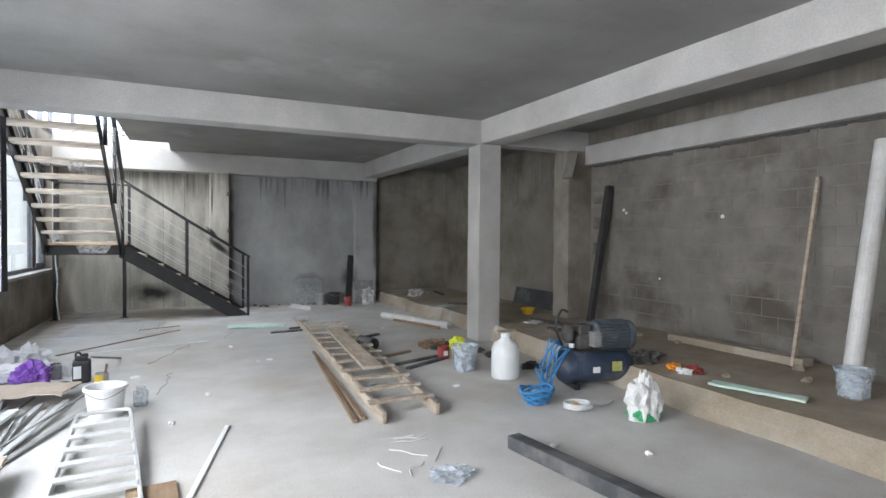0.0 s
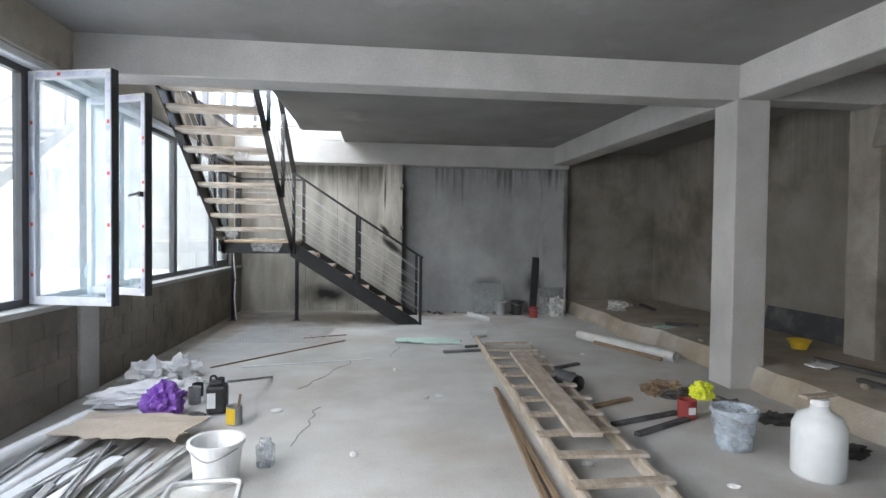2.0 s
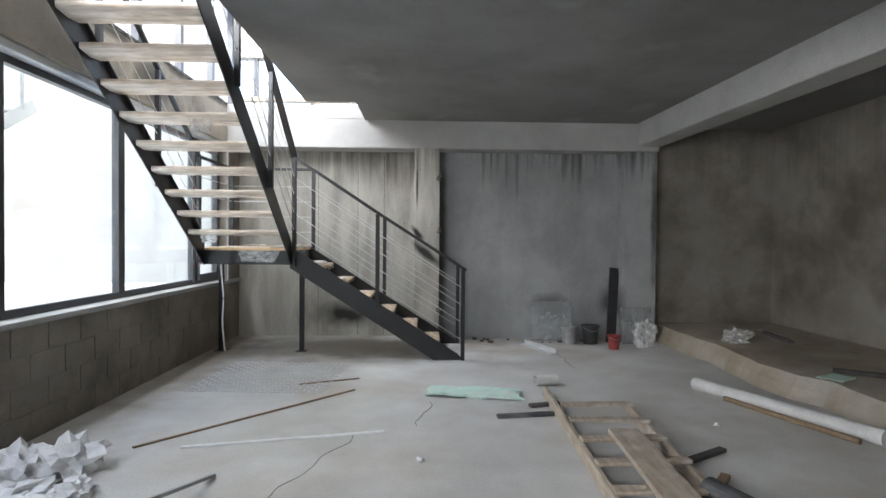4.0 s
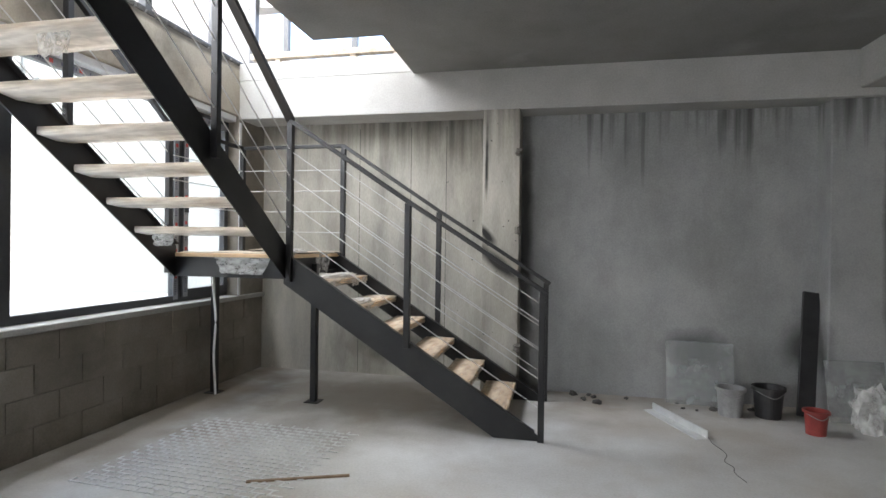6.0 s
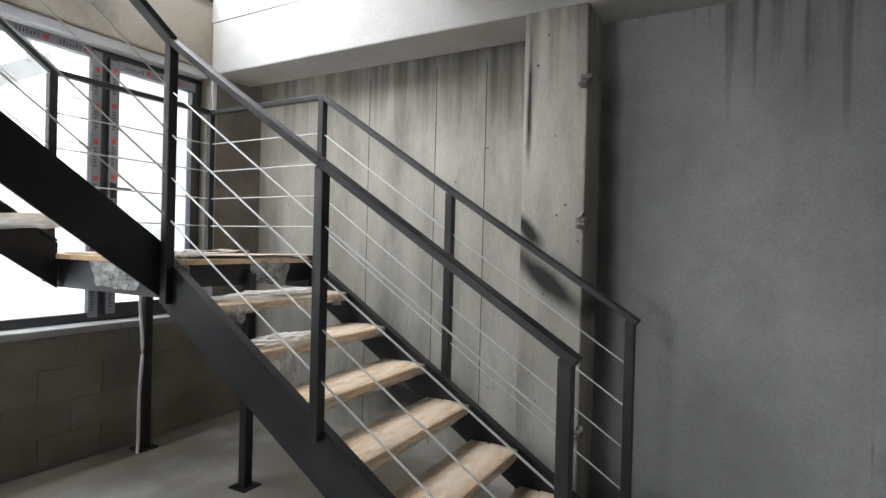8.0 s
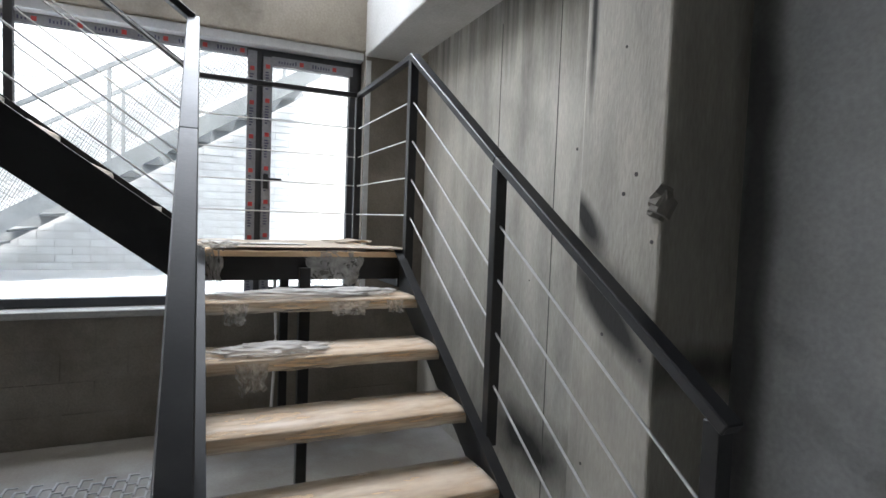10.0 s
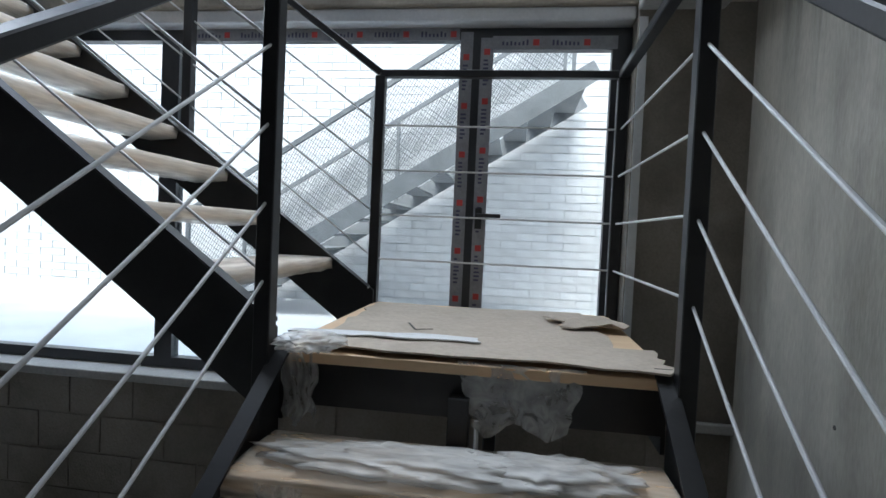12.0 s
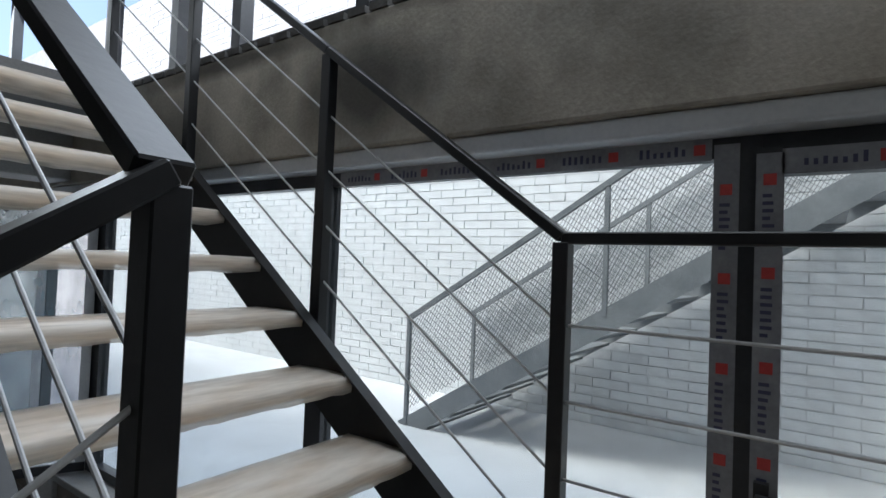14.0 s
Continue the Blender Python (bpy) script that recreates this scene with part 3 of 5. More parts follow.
struct("foam_seam", box(B(), WX - 0.2, WX - 0.03, YB, 13.05, 2.901, 2.969, 0.01), "frame_in", "white foam seam above the window frames")


WF = WX - 0.17                 # plane of the window frames


def window_unit(name, y0, y1, z0, z1, label, sash=False, taped=False):
    """A fixed light or inset sash between y0 and y1 in the window wall."""
    w = thing(name, label, "window", (WF, (y0 + y1) / 2, z0), kind="structure")
    h, d = z1 - z0, (y1 - y0) / 2
    fr = part("window_frame", box(box(box(box(B(), -0.035, 0.035, -d, -d + 0.055, 0, h), -0.035, 0.035, d - 0.055, d, 0, h), -0.034, 0.034, -d + 0.055, d - 0.055, 0, 0.06), -0.034, 0.034, -d + 0.055, d - 0.055, h - 0.06, h), "frame", w, "anthracite frame")
    i = 0.055
    if sash:
        part("sash", box(box(box(box(B(), 0.0, 0.06, -d + 0.04, -d + 0.105, 0.045, h - 0.045), 0.0, 0.06, d - 0.105, d - 0.04, 0.045, h - 0.045), 0.001, 0.059, -d + 0.105, d - 0.105, 0.045, 0.12), 0.001, 0.059, -d + 0.105, d - 0.105, h - 0.12, h - 0.045), "frame", w)
        bm = B()
        box(bm, 0.061, 0.085, -d + 0.055, -d + 0.09, h * 0.455, h * 0.455 + 0.11)
        box(bm, 0.085, 0.105, -d + 0.06, -d + 0.19, h * 0.455 + 0.06, h * 0.455 + 0.082, 0.004)
        part("handle", bm, "black", w, "black lever handle")
        i = 0.10
    pane = part("pane", box(B(), -0.012, 0.012, -d + i, d - i, i, h - i), "glass", w)
    pane.visible_shadow = False
    if taped:
        for s in (-1, 1):
            e = s * (d - 0.028)
            part("tape", box(B(), 0.036, 0.0375, e - 0.02, e + 0.02, 0.02, h - 0.02), "tape", w, "printed protective tape")
    return w


ZW0, ZW1 = 0.935, 2.90
spans = [(-2.95, -0.4, False), (-0.4, 2.1, False), (2.1, 4.7, False), (4.7, 7.2, False), (8.2, 8.87, False), (8.87, 10.48, False), (10.48, 12.235, False)]
k = 0
for y0, y1, s in spans:
    if y1 < 4.8:
        continue                      # these openings hold the daylight alone
    k += 1
    window_unit("window_%d" % k, y0, y1, ZW0, ZW1, "tall anthracite window with clear double glazing", s)
k += 1
window_unit("window_%d" % k, 12.235, 13.06, ZW0, ZW1, "anthracite casement window with taped frame, closed", True)
bm = B()
for y0 in (-2.95, -0.4, 2.1):
    box(bm, WF - 0.035, WF + 0.035, y0, y0 + 0.06, ZW0, ZW1)
struct("mullions_rear", bm, "frame", "anthracite mullions")
# frame of the open french casement
k += 1
fw = thing("window_%d" % k, "open anthracite casement opening with two leaves", "window", (WF, 7.7, ZW0), kind="structure")
part("window_frame", box(box(box(box(B(), -0.035, 0.035, -0.5, -0.43, 0, 1.975), -0.035, 0.035, 0.43, 0.5, 0, 1.975), -0.034, 0.034, -0.43, 0.43, 0, 0.06), -0.034, 0.034, -0.43, 0.43, 1.915, 1.975), "frame", fw)


def leaf(angle, y, flip, handle):
    """An open casement leaf, 0.56 m wide, hinged at the frame and swung into the room."""
    w = thing("casement_leaf", "open casement leaf with white inner frame and dark edge, standing open", "window leaf", (WF + 0.04, y, ZW0 + 0.012), (0, 0, angle), "open casement leaves")
    h, b = 1.93, 0.76
    for nm, a in (("stile", (0, 0.06, 0, h)), ("stile", (b - 0.06, b, 0, h))):
        part(nm, box(B(), a[0], a[1], -0.02, 0.03, a[2], a[3]), "frame_in", w, "white inner stile")
    for z in (0, h - 0.065):
        part("rail", box(B(), 0.06, b - 0.06, -0.02, 0.03, z, z + 0.065), "frame_in", w)
    part("outer_face", box(box(B(), 0, b, *((-0.034, -0.0205) if flip else (0.0305, 0.044)), 0, 0.06), b + 0.0005, b + 0.012, -0.034, 0.044, 0, h), "frame", w, "anthracite outer cladding")
    part("outer_rail", box(B(), 0, b, *((-0.034, -0.0205) if flip else (0.0305, 0.044)), h - 0.06, h), "frame", w)
    p = part("pane", box(B(), 0.06, b - 0.06, -0.006, 0.012, 0.065, h - 0.065), "leaf_glass", w, "bluish pane with its bright reflection put into the colour")
    p.visible_shadow = False
    for x0, x1, z0, z1 in ((b - 0.052, b - 0.008, 0.03, h - 0.03), (0.008, 0.052, 0.03, h - 0.03), (0.07, b - 0.07, h - 0.054, h - 0.012)):
        y0 = 0.0301 if flip else -0.0212
        part("tape", box(B(), x0, x1, y0, y0 + 0.0011, z0, z1), "leaf_tape", w, "pale blue printed protective tape")
        n = 0
        while 0.2 + n * 0.42 < max(z1 - z0, x1 - x0):
            e = 0.2 + n * 0.42
            y1 = y0 + (0.0012 if flip else -0.0012)
            bm = B()
            if z1 - z0 > 1:
                box(bm, x0 + 0.01, x1 - 0.01, y1, y1 + 0.001, z0 + e, z0 + e + 0.03)
            else:
                box(bm, x0 + e, x0 + e + 0.03, y1, y1 + 0.001, z0 + 0.008, z1 - 0.008)
            part("tape_mark", bm, "tapered", w, "red square of printed tape")
            n += 1
    if handle:
        s = -1 if not flip else 1
        bm = B()
        bar(bm, (b - 0.03, s * 0.03, 0.97), (b - 0.03, s * 0.07, 0.97), 0.03, 0.05)
        bar(bm, (b - 0.03, s * 0.065, 0.98), (b - 0.15, s * 0.075, 0.955), 0.018, 0.022, 0.003)
        part("handle", bm, "black", w, "black lever handle")
    return w


leaf(-14, 7.25, False, False)
leaf(-25, 8.15, False, True)


def tape_run(w, axis, a, b, c, z, seed):
    """Printed protective tape: pale strip with dark bars for the print and red squares."""
    rnd = random.Random(seed)
    x = WF + (0.0605 if c > 12.26 or z and a > 12 else 0.0355)
    if axis == "z":
        part("tape", box(B(), x, x + 0.002, c - 0.034, c + 0.034, a, b), "tape", w, "pale printed protective tape")
    else:
        part("tape", box(B(), x, x + 0.002, a, b, z - 0.034, z + 0.034), "tape", w, "pale printed protective tape")
    ink, red = B(), B()
    t = a + 0.05
    while t < b - 0.2:
        for i in range(7):
            e = t + i * 0.021
            if axis == "z":
                box(ink, x + 0.0021, x + 0.003, c - 0.017, c + 0.013 * rnd.random(), e, e + 0.010)
            else:
                box(ink, x + 0.0021, x + 0.003, e, e + 0.010, z - 0.015, z + 0.016 * rnd.random())
        e = t + 0.16
        if axis == "z":
            box(red, x + 0.0021, x + 0.003, c - 0.016, c + 0.016, e, e + 0.032)
        else:
            box(red, x + 0.0021, x + 0.003, e, e + 0.032, z - 0.016, z + 0.016)
        t += 0.26
    part("tape_print", ink, "ink", w)
    part("tape_square", red, "tapered", w, "red tape squares")


tw = thing("frame_tape", "printed protective tape on the window frames", "tape", kind="structure")
tape_run(tw, "z", 0.96, 2.88, 12.200, 0, 1)
tape_run(tw, "z", 0.98, 2.84, 12.312, 0, 2)
tape_run(tw, "y", 10.6, 12.16, 0, 2.868, 3)
tape_run(tw, "y", 12.34, 12.98, 0, 2.815, 4)

# upper storey seen through the stairwell
struct("upper_wall_far", box(B(), WX - 0.25, 3.5, YF + 0.0, YF + 0.2, UP + 0.9, 6.2), "beam", "pale wall of the floor above")
# runs past the near wall to y -4, unseen, added to block the sun
struct("upper_ceiling", box(B(), WX - 0.3, 3.7, -4.0, YF + 0.2, 6.2, 6.4), "ceiling", "ceiling of the floor above, run on unseen to block the sun")
struct("upper_wall_side", box(B(), 3.5, 3.7, 4.0, YF + 0.2, UP, 6.2), "beam", "pale wall of the floor above")
struct("upper_wall_near", box(B(), WX - 0.25, 3.5, 4.0, 4.2, UP, 6.2), "beam", "pale wall of the floor above")
bm = B()
for y in (4.2, 6.2, 8.2, 9.1, 9.75, 10.7, 11.7, 12.7, 13.5):
    box(bm, WX - 0.16, WX - 0.08, y, y + 0.08, UP + 0.05, 6.2)
box(bm, WX - 0.155, WX - 0.085, 4.2, 13.6, UP + 0.03, UP + 0.1)
struct("upper_mullions", bm, "frame", "anthracite mullions of the tall upper windows")
bm = B()
for x in (-2.4, -1.5, -0.6, 0.4, 1.4):
    box(bm, x, x + 0.07, YF + 0.06, YF + 0.13, UP, UP + 0.9)
struct("upper_far_mullions", bm, "frame", "mullions of the low upper window")
for i, (z, y, w) in enumerate(((3.66, 13.1, 0.07), (3.58, 13.25, 0.05))):
    bm = B()
    box(bm, -2.5, -0.62 + 0.05 * i, y, y + 0.1, z - 0.04, z + 0.03, 0.006)
    for x in (-2.2, -1.3, -0.8):
        box(bm, x, x + 0.06, y + 0.02, y + 0.08, UP + 0.021, z - 0.04)
    solid("formwork_batten", bm, "timber", "rough pale formwork batten along the stairwell edge", "batten", group="stairwell battens")

# ---- outside: sunken yard, brick wall, outdoor stair ----
struct("ground", box(B(), -60, WX - 0.22, -60, 60, 0.3, 0.78), "yard", "pale overexposed paving of the yard")
yard_wall = struct("yard_wall", box(B(), -7.4, -7.02, -14.0, 14.6, 0.7, 8.4), "whitemortar", "white painted brick wall of the yard")
struct("yard_wall_return", box(B(), -7.02, WX - 0.5, 14.3, 14.6, 0.7, 8.4), "beam", "white rendered return wall of the yard")


def outdoor_stair():
    s = thing("outdoor_stair", "grey steel outdoor stair with mesh railing", "stair", (-6.2, 8.8, 0.78))
    n, rise, run = 15, 0.185, 0.29
    for x in (-0.65, 0.65):
        bm = B()
        bar(bm, (x, -0.05, -0.06), (x, n * run + 0.1, n * rise - 0.02), 0.012, 0.2)
        part("stringer", bm, "outsteel", s)
    me = mesh_of("tread", box(B(), -0.64, 0.64, 0, 0.28, -0.03, 0, 0.004), "outsteel")
    for i in range(n):
        t = new("tread", me)
        t.parent, t.location = s, (0, i * run, (i + 1) * rise - 0.16)
    for x in (-0.65, 0.65):
        for i in range(3):
            y = i * 2.1
            bm = B()
            bar(bm, (x, y, y * rise / run), (x, y, y * rise / run + 1.12), 0.04, 0.04)
            part("post", bm, "outsteel", s)
        bm = B()
        bar(bm, (x, -0.02, 1.12), (x, 4.25, 1.12 + 4.25 * rise / run), 0.05, 0.05)
        part("handrail", bm, "outsteel", s)
        bm = B()
        k = rise / run
        # diamond lattice between two sloping edges, 0.16 to 1.08 above the treads
        for i in range(-14, 84):
            y = i * 0.05
            for a, b in ((0.16, 1.08), (1.08, 0.16)):
                ya, yb, za, zb = y, y + 0.7, a, b
                if yb < 0.05 or ya > 4.15:
                    continue
                if ya < 0:
                    za, ya = a + (b - a) * (0 - y) / 0.7, 0
                if yb > 4.2:
                    zb, yb = a + (b - a) * (4.2 - y) / 0.7, 4.2
                bar(bm, (x, ya, ya * k + za), (x, yb, yb * k + zb), 0.005, 0.005)
        part("mesh_panel", bm, "outsteel", s, "expanded metal mesh")


outdoor_stair()

# ---- the indoor stair ----
RISE, RUN = 0.2057, 0.315
XN, YN, YFR = -1.30, 11.80, 12.98       # newel line, near rail, far rail
XWN = -2.50
stair = thing("staircase", "black steel quarter-turn staircase with wrapped wooden treads", "staircase")


def plate(bm, p, q, depth, t, axis):
    """A sloping channel plate with upright ends between two top points."""
    a, b = Vector(p), Vector(q)
    off = Vector((0, t / 2, 0)) if axis == "y" else Vector((t / 2, 0, 0))
    pts = [a, b, b - Vector((0, 0, depth)), a - Vector((0, 0, depth))]
    f = [bm.verts.new(c + off) for c in pts]
    g = [bm.verts.new(c - off) for c in pts]
    bm.faces.new(f)
    bm.faces.new(g[::-1])
    for i in range(4):
        bm.faces.new((f[i], g[i], g[(i + 1) % 4], f[(i + 1) % 4]))
    return bm


SL = RISE / RUN
for y, s in ((YN + 0.02, 1), (YFR - 0.02, -1)):
    bm = plate(B(), (XN - 0.06, y, 1.45), (0.84, y, 1.45 - SL * 2.2 + 0.03), 0.27, 0.012, "y")
    bmesh.ops.bisect_plane(bm, geom=bm.verts[:] + bm.edges[:] + bm.faces[:], plane_co=(0, 0, 0), plane_no=(0, 0, -1), clear_outer=True)
    plate(bm, (XN - 0.06, y + s * 0.022, 1.456), (0.81, y + s * 0.022, 1.456 - SL * 2.17 + 0.03), 0.012, 0.05, "y")
    part("stringer", bm, "steel", stair, "black painted steel stringer")


def tread_mesh(length, depth, seed):
    """A wooden tread slightly uneven from its wrapping, its top at z = 0, nose towards +x."""
    bm = B()
    box(bm, -depth, 0, -length / 2, length / 2, -0.042, 0, 0.006)
    return mesh_of("tread", bm, "tread")


def wrap_mesh(length, depth, seed, material="wrap"):
    """Loose dusty film round a tread, bulging and ragged below."""
    bm = B()
    n = 22
    rows = []
    for i in range(n + 1):
        y = (i / n - 0.5) * (length + 0.0)
        q = lambda k: noise.noise((i * 0.55, k * 1.7, seed)) * 0.008
        sag = 0.012 + 0.02 * abs(noise.noise((i * 0.4, 7, seed)))
        rows.append([(0.006 + q(1), y, 0.004), (0.010 + q(2), y, -0.02), (0.004 + q(3), y, -0.046 - sag * 0.5), (-depth * 0.5, y, -0.05 - sag), (-depth - 0.004 + q(4), y, -0.046), (-depth - 0.008, y, -0.02), (-depth - 0.004, y, 0.004), (-depth * 0.5, y, 0.006 + abs(q(6)))])
    rings = [[bm.verts.new(c) for c in r] for r in rows]
    for a, b in zip(rings, rings[1:]):
        for j in range(8):
            bm.faces.new((a[j], a[(j + 1) % 8], b[(j + 1) % 8], b[j]))
    return mesh_of("plastic_wrap", bm, material, True)


tm = tread_mesh(YFR - YN - 0.09, 0.285, 1)
for k in range(1, 7):
    t = new("tread", tm)
    t.parent, t.location = stair, (0.575 - RUN * (k - 1), (YN + YFR) / 2, RISE * k - 0.03)
    tagged(t, "pale wooden tread in dusty film")
    w = new("plastic_wrap", wrap_mesh(YFR - YN - 0.10, 0.285, k * 3.1))
    w.parent = t

# landing
bm = B()
box(bm, XWN, XN - 0.05, YN + 0.03, YN + 0.042, 1.22, 1.40)
box(bm, XWN, XN - 0.05, YFR - 0.042, YFR - 0.03, 1.22, 1.40)
box(bm, XN - 0.062, XN - 0.05, YN + 0.042, YFR - 0.042, 1.27, 1.40)
box(bm, XWN, XWN + 0.012, YN + 0.042, YFR - 0.042, 1.22, 1.40)
for x in (-2.1, -1.75):
    box(bm, x, x + 0.05, YN + 0.042, YFR - 0.042, 1.34, 1.40)
part("landing_frame", bm, "steel", stair)
part("landing_deck", box(B(), XWN - 0.02, XN - 0.03, YN + 0.01, YFR - 0.01, 1.40, 1.432, 0.004), "tread", stair, "wooden landing deck")
for x, y in ((-1.33, 12.38), (-2.45, 12.43)):
    bm = B()
    bar(bm, (x, y, 0), (x, y, 1.34), 0.06, 0.06, 0.003)
    box(bm, x - 0.07, x + 0.07, y - 0.07, y + 0.07, 0, 0.008)
    part("support_post", bm, "steel", stair)

# upper flight, rising back along the windows
R2, N2, SL2 = 0.21, 0.287, 0.732
for x, s in ((XN - 0.04, -1), (XWN + 0.06, 1)):
    bm = plate(B(), (x, YN + 0.02, 1.50), (x, 8.86, 1.50 + SL2 * 2.96), 0.29, 0.012, "x")
    plate(bm, (x + s * 0.022, YN + 0.0, 1.506 + 0.015), (x + s * 0.022, 8.88, 1.506 + SL2 * 2.94), 0.012, 0.05, "x")
    part("stringer", bm, "steel", stair, "black painted steel stringer")
tm2 = tread_mesh(XN - XWN - 0.125, 0.285, 2)
for k in range(1, 10):
    t = new("tread", tm2)
    t.parent, t.location, t.rotation_euler = stair, ((XN + XWN) / 2 + 0.01, 11.60 - N2 * (k - 1), 1.44 + R2 * k), (0, 0, math.pi / 2)
    tagged(t, "pale wooden tread in dusty film")
    w = new("plastic_wrap", wrap_mesh(XN - XWN - 0.13, 0.285, 40 + k * 2.3, "wrap_white"))
    w.parent = t


# ---- railings ----
def railing(name, label, posts, slope_rods, rail_pts, wide=0.06):
    """Posts (x, y, foot, head), rods between neighbours, and a flat handrail."""
    r = thing(name, label, "railing", group="stair railings")
    for x, y, z0, z1 in posts:
        bm = B()
        bar(bm, (x, y, z0), (x, y, z1), 0.05, 0.05, 0.003)
        part("post", bm, "steel", r)
    for a, b in slope_rods:
        bm = B()
        rodm(bm, a, b, 0.0048)
        part("rod", bm, "rod", r, "bare steel rod")
    for a, b in zip(rail_pts, rail_pts[1:]):
        bm = B()
        bar(bm, a, b, wide, 0.035, 0.004)
        part("handrail", bm, "steel", r, "flat black steel handrail")
    return r


def rods(a, b, heads, n=4, drop=0.225, first=0.245):
    return [((a[0], a[1], heads[0] - first - i * drop), (b[0], b[1], heads[1] - first - i * drop)) for i in range(n)]


HN, HM, HB = 2.575, 1.875, 1.175
for nm, y in (("railing", YN), ("railing", YFR)):
    P = [(0.86, y, 0.0, HB), (-0.24, y, 0.68, HM), (XN, y, 1.2, HN)]
    rr = rods(P[0], P[1], (HB, HM)) + rods(P[1], P[2], (HM, HN))
    railing(nm, "black steel stair railing with thin rods, lower flight", P, rr, [(0.90, y, HB - 0.01), (-0.24, y, HM + 0.015), (XN, y, HN + 0.015)])
P = [(XWN, YFR, 1.4, HN), (XWN, YN, 1.25, HN)]
rr = rods((XN, YFR), P[0], (HN, HN)) + rods(P[0], P[1], (HN, HN))
railing("railing", "black steel landing railing in front of the window", P, rr, [(XN, YFR, HN + 0.012), (XWN, YFR, HN + 0.012), (XWN, YN, HN + 0.012)], 0.045)
for x, y0 in ((XN, YN), (XWN, YN)):
    P = [(x, 10.75, 2.1, HN + SL2 * 1.05), (x, 9.7, 2.9, HN + SL2 * 2.1), (x, 8.75, 3.5, HN + SL2 * 3.05)]
    heads = [HN] + [p[3] for p in P]
    pts = [(x, YN, 0, 0)] + P
    rr = []
    for i in range(3):
        rr += rods(pts[i], pts[i + 1], (heads[i], heads[i + 1]))
    railing("railing", "black steel railing of the upper flight with thin rods", P, rr, [(p[0], p[1], h + 0.015) for p, h in zip(pts, heads)], 0.075 if x == XN else 0.05)


# ---- on the stair ----
def laid(name, bm, material, label, category, loc, rot=(0, 0, 0), group="", smooth=False):
    return solid(name, bm, material, label, category, "", loc, rot, group, smooth)


laid("cardboard_sheet", sheet_bm(B(), 1.02, 0.98, 0.006, 12, 12, 0.006, 0.05, 4), "card", "large flattened cardboard covering the landing deck", "cardboard", (-1.93, 12.36, 1.434), (0, 0, 3), "landing cardboard")
laid("cardboard_sheet", sheet_bm(B(), 0.30, 1.05, 0.006, 6, 12, 0.004, 0.03, 8), "card", "cardboard strip at the front of the landing", "cardboard", (-1.49, 12.44, 1.446), (0, 0, -2), "landing cardboard")
laid("cardboard_sheet", sheet_bm(B(), 0.07, 0.62, 0.005, 3, 9, 0.004, 0.02, 12), "paper", "white torn cardboard edge on the landing", "cardboard", (-1.53, 12.10, 1.456), (0, 0, 4), "landing cardboard")
laid("cardboard_sheet", sheet_bm(B(), 0.30, 0.26, 0.005, 5, 5, 0.015, 0.05, 17), "card", "torn crumpled cardboard scrap by the window post", "cardboard", (-2.12, 12.82, 1.452), (0, 0, 20), "landing cardboard")
bm = B()
bar(bm, (0, 0, 0), (0.13, 0.05, 0), 0.006, 0.002)
bar(bm, (0.13, 0.05, 0.0), (0.10, 0.11, 0), 0.006, 0.002)
laid("cardboard_slit", bm, "rubber", "dark slit cut in the cardboard on the landing", "slit", (-1.86, 12.12, 1.449))


def hanging_film(loc, w, h, seed, rot=0, label="torn clear plastic film hanging from a tread"):
    """A ragged strip of film hanging down from its top edge, with folds."""
    bm = B()
    nx, nz = 14, 9
    g = []
    for j in range(nz + 1):
        row = []
        for i in range(nx + 1):
            u, v = i / nx, j / nz
            drop = h * v * (0.85 + 0.22 * noise.noise((u * 3.1, seed, 0)))
            fold = 0.025 * v * noise.noise((u * 6, seed, v * 1.3)) + 0.012 * noise.noise((u * 11, v * 4, seed))
            row.append(bm.verts.new((fold + 0.004, (u - 0.5) * w * (1 - 0.25 * v) + 0.03 * v * noise.noise((seed, v * 4, u)), -drop)))
        g.append(row)
    for j in range(nz):
        for i in range(nx):
            bm.faces.new((g[j][i], g[j][i + 1], g[j + 1][i + 1], g[j + 1][i]))
    return laid("plastic_film", bm, "film", label, "plastic film", loc, (0, 0, rot), "torn films", True)


hanging_film((-1.335, 12.55, 1.44), 0.36, 0.22, 1.0)
hanging_film((-1.335, 11.90, 1.44), 0.12, 0.25, 2.0)
hanging_film((-0.985, 12.55, 1.20), 0.22, 0.09, 3.0)
hanging_film((-0.985, 12.00, 1.20), 0.12, 0.12, 4.0)
hanging_film((-0.67, 12.05, 0.99), 0.14, 0.15, 5.0)
hanging_film((-0.985, 12.80, 1.20), 0.10, 0.08, 6.0)
hanging_film((-1.75, 11.79, 1.40), 0.55, 0.17, 7.0, 90, "torn clear film hanging under the landing edge")
hanging_film((-2.2, 11.36, 1.60), 0.22, 0.12, 8.0, 90)
hanging_film((-1.7, 9.9, 2.70), 0.25, 0.20, 9.0, 90)
for k, (x, y, z, s) in enumerate(((-1.12, 12.30, 1.205, 0.36), (-0.80, 12.15, 1.0, 0.22), (-1.15, 12.62, 1.205, 0.2), (-1.33, 11.93, 1.446, 0.09))):
    bm = lump(B(), 0.09, s, 0.022, 0.5, 20 + k, 4, 4.0)
    laid("crumpled_film", bm, "crumple", "crumpled dusty film lying on a stair tread", "plastic film", (x, y, z + 0.004), (0, 0, 0), "torn films", True)
bm = B()
